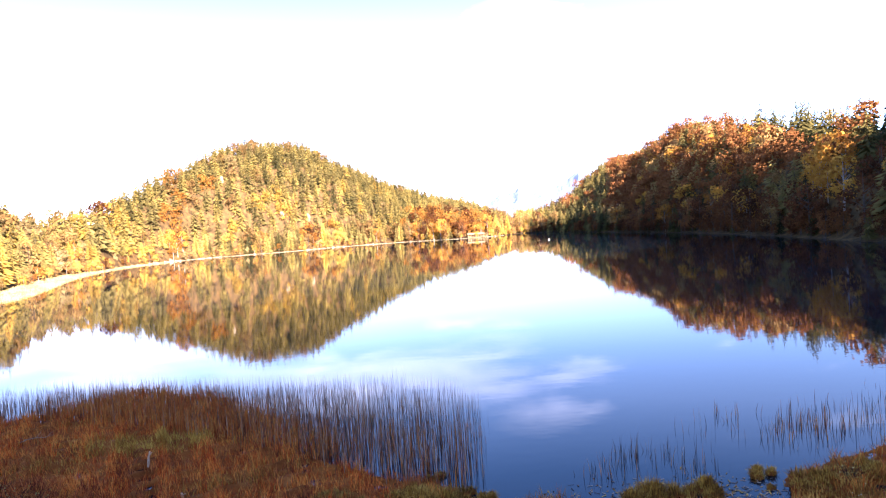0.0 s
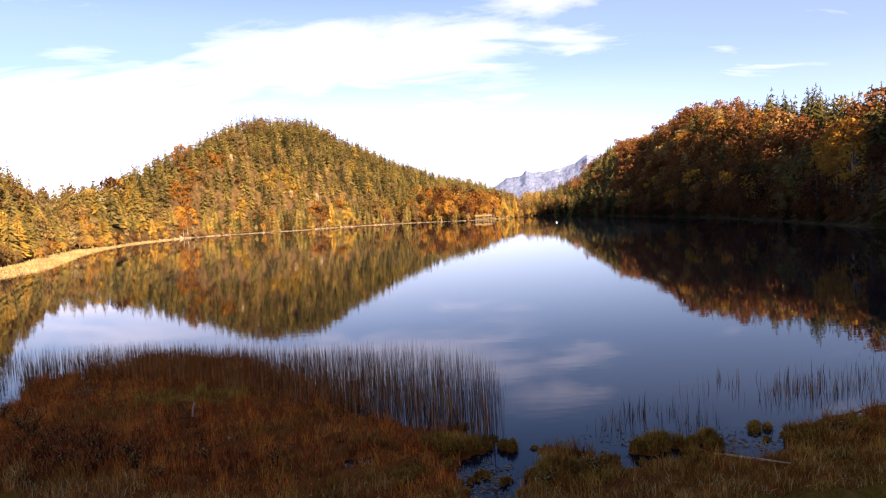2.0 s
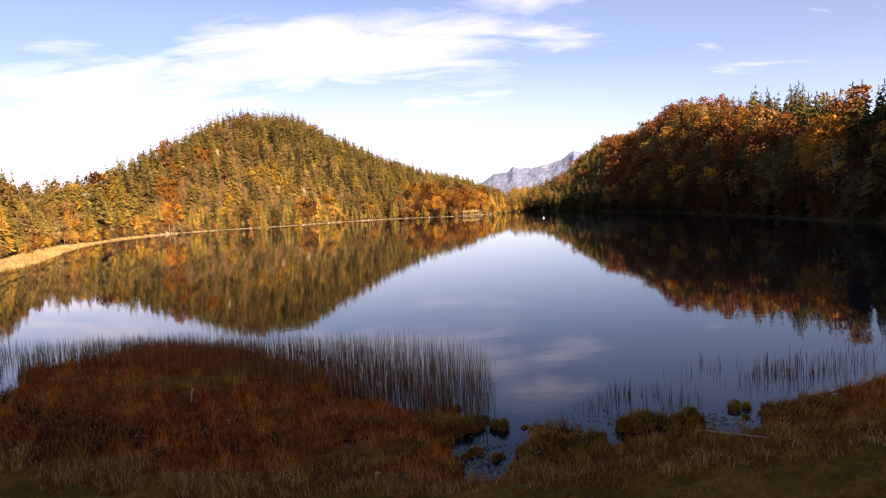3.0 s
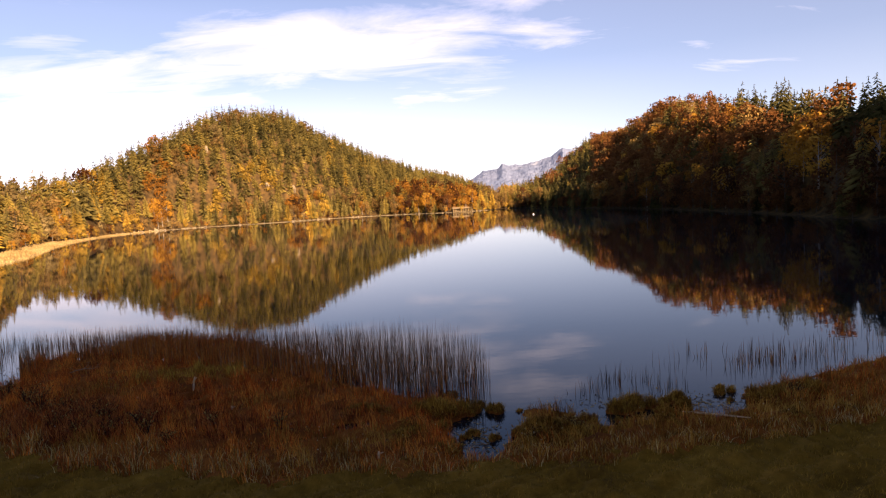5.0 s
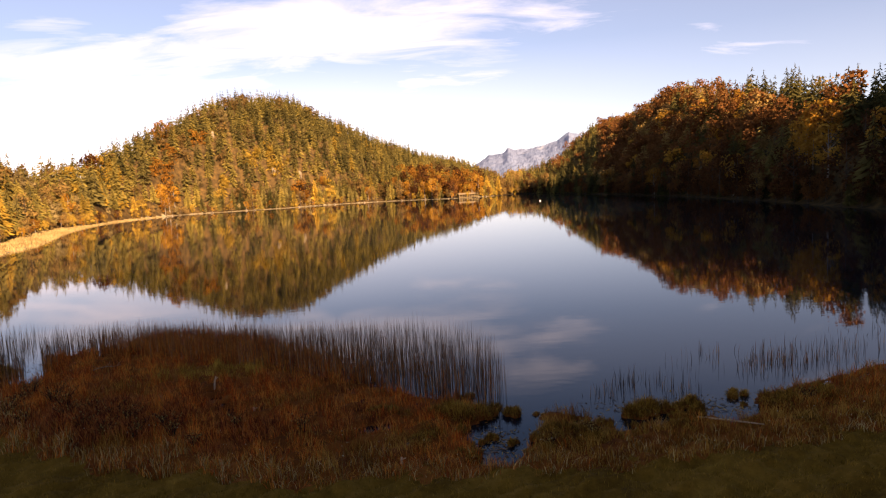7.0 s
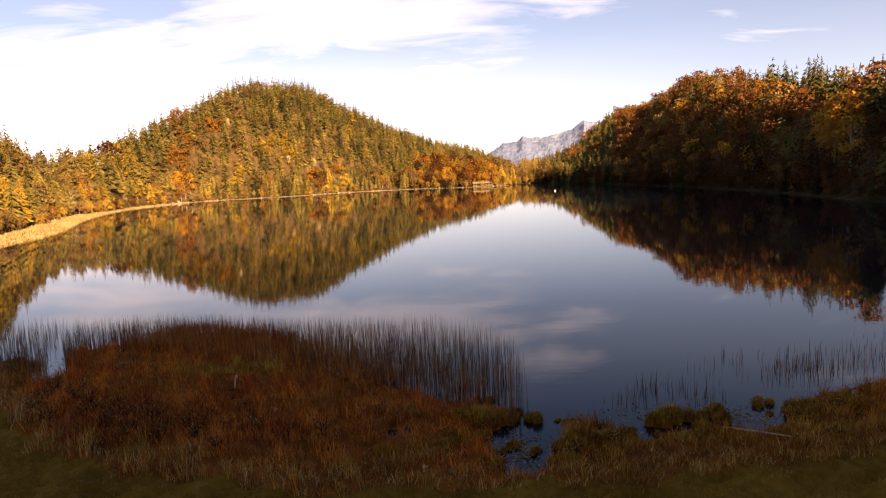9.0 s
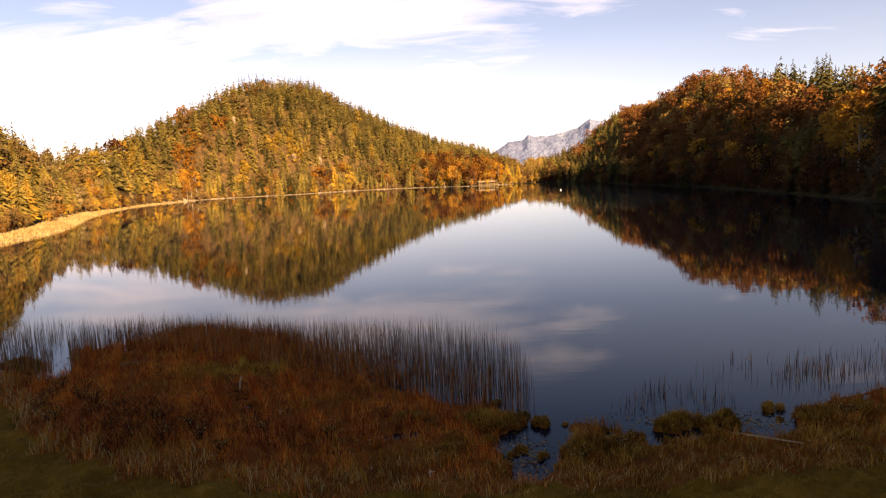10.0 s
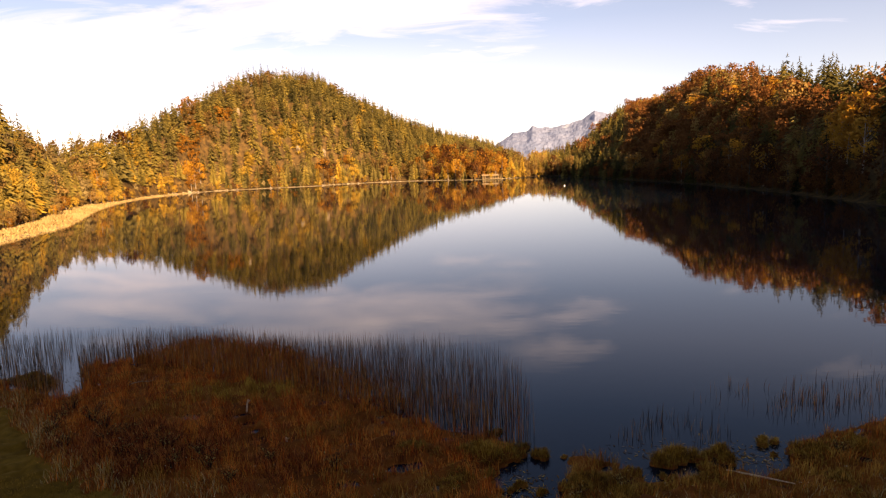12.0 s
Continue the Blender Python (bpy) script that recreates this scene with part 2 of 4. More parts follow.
CREST = (330, 330, 320, 330, 350, 370, 390, 470, 540, 610, 640, 660, 670, 680, 690, 720, 780, 800, 800, 800, 750,
         720, 850, 845, 830, 680, 570, 450, 395, 340, 285, 258, 310, 360, 300, 270, 260, 290)
RISE = (40, 15, 20, 70, 62, 42, 22, 31, 40, 67, 80, 94, 95, 92, 77, 56, 38, 24, 14, 6, 9,
        18, 46, 56, 61, 55, 63, 49, 43, 36, 28, 25, 63, 126, 140, 148, 150, 110)


def ground_height(x, y):
    x, y = np.asarray(x, float), np.asarray(y, float)
    d = shore_distance(x, y)
    head, r = np.degrees(np.arctan2(x, y)), np.hypot(x, y)
    foot, crest, rise = (np.interp(head, HEAD, tab) for tab in (FOOT, CREST, RISE))
    s = np.clip((r - foot) / (crest - foot), 0, 1)
    hill = rise * np.sin(s * math.pi / 2) ** 1.15
    # the right hill climbs on gently behind its first crest
    shelf = np.interp(head, (14, 18, 40, 55), (0, 220, 220, 0))
    hill = hill + 0.10 * np.clip(r - crest, 0, shelf)
    back = np.clip((r - crest - shelf) / 420, 0, 1)
    hill = hill * (1 - 0.75 * back * back * (3 - 2 * back))
    hill += np.clip(s * 4, 0, 1) * (2.5 * waves(x, y, 70) + np.interp(head, (9, 13), (0, 3.5)) * waves(x, y, 38, 3.0))
    flat = np.interp(head, (-46, -31.5, -29.3, -24, 0, 5.5, 6.5), (19, 13, 4.5, 4, 5, 3, 0))
    ease = np.clip((d - flat) / np.where(head < 5.6, 30, 16), 0, 1)
    hill = np.where(r > 130, hill * ease * (2 - ease), hill)
    bank = 0.10 + 0.9 * (1 - np.exp(-np.maximum(d, 0) / 14)) * np.clip(r / 60 - 0.3, 0.35, 1)
    near = np.clip((31 - y + 0.12 * x) / 6, 0, 1) * (r < 120)
    land = bank + near * 0.35 + hill + (0.2 * waves(x, y, 3.1) + 0.14 * waves(x, y, 1.3, 2.0)) * (r < 90) * np.clip((r - 14) / 8, 0, 1) * np.clip(d / 0.6, 0.2, 1)
    for px, py, pr in ((-21.0, 41.9, 0.62), (-17.4, 42.0, 0.4), (-16.4, 40.6, 0.42), (-15.4, 39.2, 0.45), (-14.7, 38.2, 0.4), (-8.2, 32.0, 0.5), (-5.4, 33.9, 0.6), (14.2, 34.0, 1.2)):
        land = land - 0.75 * np.exp(-(((x - px) / (1.5 * pr)) ** 2 + ((y - py) / pr) ** 2) ** 2)
    bed = -0.05 - np.minimum(3.0, 0.22 * np.maximum(-d, 0))
    k = np.clip((d + 0.25) / 0.5, 0, 1)
    return bed * (1 - k) + land * k


def from_arrays(name, verts, faces, slots, index=None, smooth=False):
    """A mesh from arrays of points and of triangles or quads."""
    me = bpy.data.meshes.new(name)
    n, k = faces.shape
    me.vertices.add(len(verts))
    me.vertices.foreach_set("co", np.asarray(verts, np.float32).ravel())
    me.loops.add(n * k)
    me.loops.foreach_set("vertex_index", faces.ravel().astype(np.int32))
    me.polygons.add(n)
    me.polygons.foreach_set("loop_start", (np.arange(n) * k).astype(np.int32))
    if index is not None:
        me.polygons.foreach_set("material_index", np.asarray(index, np.int32))
    me.polygons.foreach_set("use_smooth", np.full(n, smooth))
    for m in slots:
        me.materials.append(m)
    me.update(calc_edges=True)
    me.validate()
    return me


def meadow_edge(x, y):
    """How far out from the camera the mown turf reaches."""
    lip = np.interp(x, (-60, -45, -35, -31, -25, -19, -12, -8, 5, 10, 16, 20, 30), (59, 50, 43.0, 39.5, 33.2, 30.2, 27.9, 26.9, 26.9, 27.6, 28.3, 29.4, 32))
    return lip + 0.7 * waves(x, y, 7) + 0.5 * waves(x, y, 2.6) + 0.3 * waves(x, y, 0.9)


def build_ground():
    fine = np.arange(-44, 44.01, 0.4)
    coarse = np.concatenate([np.arange(48, 312.1, 4.0)])
    heads = np.radians(np.concatenate([fine, coarse]))
    radii = [4.0]
    while radii[-1] < 4600:
        r = radii[-1]
        radii.append(r + (1.2 if r < 20 else 0.3 if r < 62 else 2.0 if r < 160 else 3.2 if r < 640 else 0.02 * r if r < 900 else 0.06 * r))
    radii = np.array(radii)
    hh, rr = np.meshgrid(heads, radii)
    x, y = rr * np.sin(hh), rr * np.cos(hh)
    z = ground_height(x, y)
    rows, cols = x.shape
    verts = np.stack([x, y, z], -1).reshape(-1, 3)
    verts = np.vstack([verts, [[0, 0, float(ground_height(0.0, 0.0))]]])
    i = np.arange(rows - 1)[:, None] * cols
    j = np.arange(cols)[None, :]
    a, b = i + j, i + (j + 1) % cols
    quads = np.stack([a, b, b + cols, a + cols], -1).reshape(-1, 4)
    tri = np.concatenate([quads[:, [0, 1, 2]], quads[:, [0, 2, 3]]])
    hub = len(verts) - 1
    cap = np.stack([np.full(cols, hub), np.arange(cols), (np.arange(cols) + 1) % cols], -1)[:, [0, 2, 1]]
    tri = np.vstack([tri, cap])
    mid = verts[tri].mean(1)
    d = shore_distance(mid[:, 0], mid[:, 1])
    r = np.hypot(mid[:, 0], mid[:, 1])
    edge = meadow_edge(mid[:, 0], mid[:, 1])
    kind = np.where(d < -0.2, 4, np.where(r < 140, np.where(mid[:, 1] < edge, 1, 2), np.where((d < 4) & (mid[:, 0] < 45), 3, 0)))
    ob = new("ground", from_arrays("ground", verts, tri, (FLOOR, MEADOW, PEAT, GRAVEL, BED), kind, True))
    tagged(ob, "rolling ground of turf, peat and leaf litter round a lake", "ground", kind="structure")


build_ground()


def build_water():
    bm = bmesh.new()
    vs = [bm.verts.new((-320, 20, 0)), bm.verts.new((200, 20, 0)), bm.verts.new((200, 640, 0)), bm.verts.new((-320, 640, 0))]
    bm.faces.new(vs)
    me = bpy.data.meshes.new("water")
    bm.to_mesh(me)
    bm.free()
    me.materials.append(WATER)
    tagged(new("water", me), "calm dark lake surface mirroring hills and sky", "lake", kind="structure")


build_water()


def build_mountains():
    """The far limestone range past the end of the lake, its haze painted in as blue."""
    heads = np.radians(np.linspace(-6, 26, 420))
    steps = np.linspace(0, 1, 34)
    crest = np.interp(np.degrees(heads), (-6, 2, 3.1, 4.1, 5.3, 5.8, 6.5, 7.5, 8.3, 9, 10.1, 11.1, 11.5, 12, 13, 16, 20, 26), (20, 70, 116, 152, 164, 188, 178, 178, 186, 190, 212, 250, 240, 236, 200, 160, 110, 60))
    verts = []
    for s in steps:
        for a, c in zip(heads, crest):
            r = 2900 + 700 * s
            p = Vector((math.sin(a) * r, math.cos(a) * r, 0))
            rough = noise.fractal(p * 0.012, 0.8, 2.0, 5) * 11 + noise.ridged_multi_fractal(p * 0.013, 0.8, 2.1, 5, 1.0, 2.0) * 9 - 8
            verts.append((p.x, p.y, -10 + (c + 10) * s ** 0.9 + rough * min(1, 4 * s) * (1 - 0.3 * s)))
    verts = np.array(verts)
    cols = len(heads)
    i = np.arange(len(steps) - 1)[:, None] * cols
    j = np.arange(cols - 1)[None, :]
    a = i + j
    quads = np.stack([a, a + 1, a + 1 + cols, a + cols], -1).reshape(-1, 4)
    ob = new("backdrop", from_arrays("backdrop", verts, quads, (HAZED_ROCK,)))
    tagged(ob, "far limestone mountain range dusted with snow, haze put into its blue-grey colour", "mountain", kind="structure")


build_mountains()

# ------------------------------------------------------------------ trees
rng = np.random.default_rng(7)


def spruce_crown(h, rad, tiers, per, g):
    """Whorls of drooping fronds, each a ridged kite, with uneven lengths, gaps and a thin leader."""
    v, f = [], []
    one_side, lop = g.uniform(0, 6.28), g.uniform(0.0, 0.22)
    for k in range(tiers):
        t = (k + g.uniform(-0.25, 0.25)) / (tiers - 1)
        t = min(0.99, max(0.0, t))
        reach = rad * (1 - t) ** 0.62 * g.uniform(0.82, 1.1) + 0.4
        count = max(5, int(per * (1 - 0.4 * t)))
        turn = g.uniform(0, 6.28)
        for j in range(count):
            a = turn + 2 * math.pi * (j + g.uniform(-0.35, 0.35)) / count
            n = reach * g.uniform(0.55, 1.15) * (1 + lop * math.cos(a - one_side))
            w = g.uniform(1.5, 2.3) / count
            z = h * (0.10 + 0.85 * t) + g.uniform(-0.75, 0.75) * h / tiers * (1 - 0.4 * t)
            rise, droop = 0.035 * h * (1 - 0.5 * t), n * g.uniform(0.18, 0.5)
            c, s_ = math.cos(a), math.sin(a)
            b = len(v)
            v += [(0, 0, z + rise), (0.62 * n * math.cos(a - w), 0.62 * n * math.sin(a - w), z - 0.75 * droop - 0.05 * n),
                  (n * c, n * s_, z - droop), (0.62 * n * math.cos(a + w), 0.62 * n * math.sin(a + w), z - 0.7 * droop - 0.05 * n), (0.6 * n * c, 0.6 * n * s_, z - 0.25 * droop)]
            f += [(b, b + 1, b + 4), (b + 4, b + 1, b + 2), (b + 4, b + 2, b + 3), (b, b + 4, b + 3)]
    b = len(v)
    v += [(0.22, 0, h * 0.9), (-0.15, 0.22, h * 0.9), (-0.15, -0.22, h * 0.9), (0, 0, h)]
    f += [(b, b + 1, b + 3), (b + 1, b + 2, b + 3), (b + 2, b, b + 3)]
    return np.array(v), np.array(f)


def leafy_crown(h, rad, n, size, g, base=0.12):
    """Leaf clumps on the skins of several overlapping lobes."""
    lobes = [((0, 0, h * 0.60), rad * 0.75, h * 0.36)]
    for k in range(11):
        a, up = g.uniform(0, 6.28), g.uniform(base + 0.06, 0.88)
        out = rad * 0.62 * (1 - abs(up - 0.52))
        lobes.append(((out * math.cos(a), out * math.sin(a), h * up), rad * g.uniform(0.30, 0.5), h * g.uniform(0.09, 0.16)))
    v, f = [], []
    for i in range(n):
        c, lr, lh = lobes[g.integers(len(lobes))]
        d = g.normal(size=3)
        d[2] = d[2] * 0.8 + 0.25
        d /= np.linalg.norm(d)
        pos = np.array(c) + d * (lr, lr, lh) * g.uniform(0.75, 1.08)
        nor = d + g.normal(size=3) * 0.45
        nor /= np.linalg.norm(nor)
        u = np.cross(nor, g.normal(size=3))
        u /= np.linalg.norm(u)
        w = np.cross(nor, u)
        s = size * g.uniform(0.55, 1.25)
        b = len(v)
        for p, q in ((-1, -0.55), (0.2, -0.9), (1, 0.35), (-0.3, 0.9)):
            v.append(pos + u * p * s * g.uniform(0.6, 1.1) + w * q * s * g.uniform(0.6, 1.1) + nor * g.uniform(-0.2, 0.2) * s)
        f += [(b, b + 1, b + 2), (b, b + 2, b + 3)]
    return np.array(v), np.array(f)


def trunk_mesh(h, r, g, limbs=0, spread=2.0):
    v, f = [], []

    def pole(p, q, r0, r1, sides=6):
        p, q = np.array(p, float), np.array(q, float)
        ax = (q - p) / np.linalg.norm(q - p)
        u = np.cross(ax, (0.3, 0.9, 0.1))
        u /= np.linalg.norm(u)
        w = np.cross(ax, u)
        b = len(v)
        for c, rr in ((p, r0), (q, r1)):
            for k in range(sides):
                a = 2 * math.pi * k / sides
                v.append(c + rr * (u * math.cos(a) + w * math.sin(a)))
        for k in range(sides):
            k2 = (k + 1) % sides
            f.extend([(b + k, b + k2, b + sides + k2), (b + k, b + sides + k2, b + sides + k)])

    pole((0, 0, -0.6), (0.05, 0.02, h * 0.45), r, r * 0.62)
    pole((0.05, 0.02, h * 0.45), (0, 0, h * 0.93), r * 0.62, r * 0.1)
    for k in range(limbs):
        a, z = g.uniform(0, 6.28), h * g.uniform(0.3, 0.65)
        pole((0, 0, z), (spread * math.cos(a), spread * math.sin(a), z + h * g.uniform(0.12, 0.25)), r * 0.35, r * 0.07, 4)
    return np.array(v), np.array(f)


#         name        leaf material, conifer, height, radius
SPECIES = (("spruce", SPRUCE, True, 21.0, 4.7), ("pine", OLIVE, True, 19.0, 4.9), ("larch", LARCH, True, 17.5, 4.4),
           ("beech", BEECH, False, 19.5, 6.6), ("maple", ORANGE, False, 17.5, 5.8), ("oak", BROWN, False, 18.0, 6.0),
           ("fir", SPRUCE_SHADE, True, 19.0, 4.6), ("lime", GOLD, False, 16.0, 5.2), ("alder", PALE_LEAF, False, 15.0, 4.6))
LEAVES = [s[1] for s in SPECIES]


def crown_of(k, level, g):
    name, mat, conifer, h, rad = SPECIES[k]
    if conifer:
        tiers, per = ((20, 13), (12, 9), (11, 8))[level]
        return spruce_crown(h, rad, tiers, per, g)
    n, size = ((640, 0.51), (400, 0.66), (240, 0.80))[level]
    return leafy_crown(h, rad, n, size, g)


# groves of one colour on the round hill: middle, radius, the kinds that grow there and their shares
GROVES = ((-229, 452, 16, (7, 2, 4, 1), (0.4, 0.25, 0.1, 0.25)), (-219, 447, 10, (7, 8, 1), (0.4, 0.3, 0.3)), (-250, 440, 13, (3, 4, 5), (0.45, 0.3, 0.25)),
          (-228, 536, 18, (4, 5, 1, 0), (0.3, 0.3, 0.2, 0.2)), (-211, 552, 10, (3, 4, 0), (0.4, 0.3, 0.3)), (-186, 536, 8, (2, 7), (0.5, 0.5)),
          (-149, 574, 11, (7, 2, 1), (0.4, 0.2, 0.4)), (-168, 568, 8, (7, 1), (0.6, 0.4)), (-128, 566, 7, (4, 3), (0.6, 0.4)), (-110, 590, 8, (4, 7, 1), (0.4, 0.3, 0.3)),
          (-217, 337, 16, (8, 5, 1), (0.55, 0.15, 0.3)), (-198, 352, 10, (8, 7, 1), (0.4, 0.3, 0.3)), (-172, 236, 9, (7, 2, 1), (0.3, 0.3, 0.4)), (-196, 505, 7, (3, 4), (0.6, 0.4)),
          (-196, 620, 18, (5, 0, 8), (0.4, 0.4, 0.2)), (-75, 600, 11, (5, 4, 7, 1), (0.3, 0.2, 0.2, 0.3)), (-205, 590, 10, (8, 5, 1), (0.4, 0.3, 0.3)))


def species_at(x, y):
    """Which trees grow where: dark conifers on the left hill with bright groves low down, rusty beeches on the right one."""
    head = math.degrees(math.atan2(x, y))
    p = float(waves(x, y, 60, 2.0)) + 0.7 * float(waves(x, y, 23, 5.0)) + rng.normal() * 0.4
    up = float(ground_height(x, y))
    if head > 7:
        off = float(np.interp(head, HEAD, CREST)) - math.hypot(x, y)
        # kind 6 brings its painted-in shade to the right crest and flank
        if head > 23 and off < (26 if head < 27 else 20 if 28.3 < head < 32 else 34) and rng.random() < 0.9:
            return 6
        if head < 13.5:
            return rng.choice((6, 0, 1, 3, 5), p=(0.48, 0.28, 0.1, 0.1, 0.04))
        if 28.3 < head < 32 and 20 <= off < 50:
            return rng.choice((4, 3), p=(0.75, 0.25))
        if p > (0.15 if off < 90 else 0.7) and off < 150:
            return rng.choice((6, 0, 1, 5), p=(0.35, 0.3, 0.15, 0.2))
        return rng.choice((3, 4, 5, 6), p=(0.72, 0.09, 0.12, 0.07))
    near = float(shore_distance(x, y))
    if 3.2 <= head <= 7:
        return rng.choice((5, 1, 2, 0), p=(0.3, 0.4, 0.15, 0.15))
    if -24.4 < head < -22.9 and near < 20:
        return 4
    for gx, gy, gr, kinds, shares in GROVES:
        if math.hypot(x - gx, y - gy) < gr * rng.uniform(0.75, 1.15):
            return rng.choice(kinds, p=shares)
    if -3.8 < head < 3.2 and near < 70:
        return rng.choice((4, 3, 0, 7, 1), p=(0.42, 0.26, 0.14, 0.12, 0.06))
    if near < 26 and up < 14 and rng.random() < 0.25:
        return rng.choice((5, 2, 7, 8, 4), p=(0.40, 0.16, 0.14, 0.24, 0.06))
    if head < -29:
        return rng.choice((0, 1, 2, 5, 7, 8), p=(0.27, 0.52, 0.05, 0.06, 0.02, 0.08))
    if p > 1.15:
        return rng.choice((5, 7, 2, 8, 1, 4), p=(0.3, 0.08, 0.12, 0.14, 0.32, 0.04))
    return rng.choice((0, 1, 6, 5, 2), p=(0.47, 0.40, 0.08, 0.03, 0.02))


# bare limestone showing through the woods: x, y, height of the middle over the ground, size
def hill_point(head, slope):
    """Where a line of sight from 12 m over the marsh, at that heading and slope, meets the hillside's tree tops."""
    a = radians(head)
    r = np.arange(200, 800, 1.0)
    up = ground_height(r * math.sin(a), r * math.cos(a)) + 5
    at = r[np.nonzero((up > 12.2 + slope * r) & (r > 480))[0][0]]
    return at * math.sin(a), at * math.cos(a)


OUTCROPS = tuple((*hill_point(h, sl), 2.0, size) for h, sl, size in ((-14.8, 0.0375, 0.45), (-12.6, 0.031, 0.36), (-19.5, 0.095, 0.36)))


def plant_plan():
    spots = []
    for x0, x1, y0, y1, step in ((-420, 60, 150, 860, 5.9), (-60, 330, 110, 840, 6.7)):
        for gx in np.arange(x0, x1, step):
            for gy in np.arange(y0, y1, step):
                spots.append((gx + rng.uniform(-0.48, 0.48) * step, gy + rng.uniform(-0.48, 0.48) * step, x0))
    s = np.array(spots)
    head, r = np.degrees(np.arctan2(s[:, 0], s[:, 1])), np.hypot(s[:, 0], s[:, 1])
    crest = np.interp(head, HEAD, CREST)
    left = s[:, 2] < -100
    d = shore_distance(s[:, 0], s[:, 1])
    belt = np.interp(head, (-40, -31.5, -29.3, -24, 0, 5), (19, 13, 4.5, 4, 5, 3))
    ok = (d > np.where(head < 5.6, belt, 1.5)) & (r < crest + 45) & (r > 140)
    ok &= np.where(left, (head < 5.6) & (head > -46), (head >= 5.6) & (head < 46))
    for ox, oy, oz, size in OUTCROPS:
        way = np.array([ox, oy]) / math.hypot(ox, oy)
        along = s[:, 0] * way[0] + s[:, 1] * way[1] - math.hypot(ox, oy)
        across = s[:, 0] * way[1] - s[:, 1] * way[0] - (ox * way[1] - oy * way[0])
        ok &= ~((along > -14 * size) & (along < 2) & (abs(across) < 4.2 * size))
    s, d, head = s[ok], d[ok], head[ok]
    grown = rng.uniform(0.66, 1.1, len(s))
    # low bushy growth right along both banks
    n = 26000
    x, y = rng.uniform(-270, 135, n), rng.uniform(130, 620, n)
    e, h2 = shore_distance(x, y), np.degrees(np.arctan2(x, y))
    lip = np.interp(h2, (-40, -31.5, -29.3, -24, 0, 5), (19, 13, 4.5, 4, 5, 3))
    bush = np.where(h2 < 5.6, (e > lip - 3.5) & (e < lip + 3), (e > 0.4) & (e < 6)) & (h2 > -44) & (h2 < 44)
    keep = np.concatenate([np.nonzero(bush & (h2 < 5.6))[0][:210], np.nonzero(bush & (h2 >= 5.6))[0][:250]])
    x, y, d = np.concatenate([s[:, 0], x[keep]]), np.concatenate([s[:, 1], y[keep]]), np.concatenate([d, e[keep]])
    return x, y, ground_height(x, y), d, np.concatenate([grown, rng.uniform(0.2, 0.5, len(keep))])


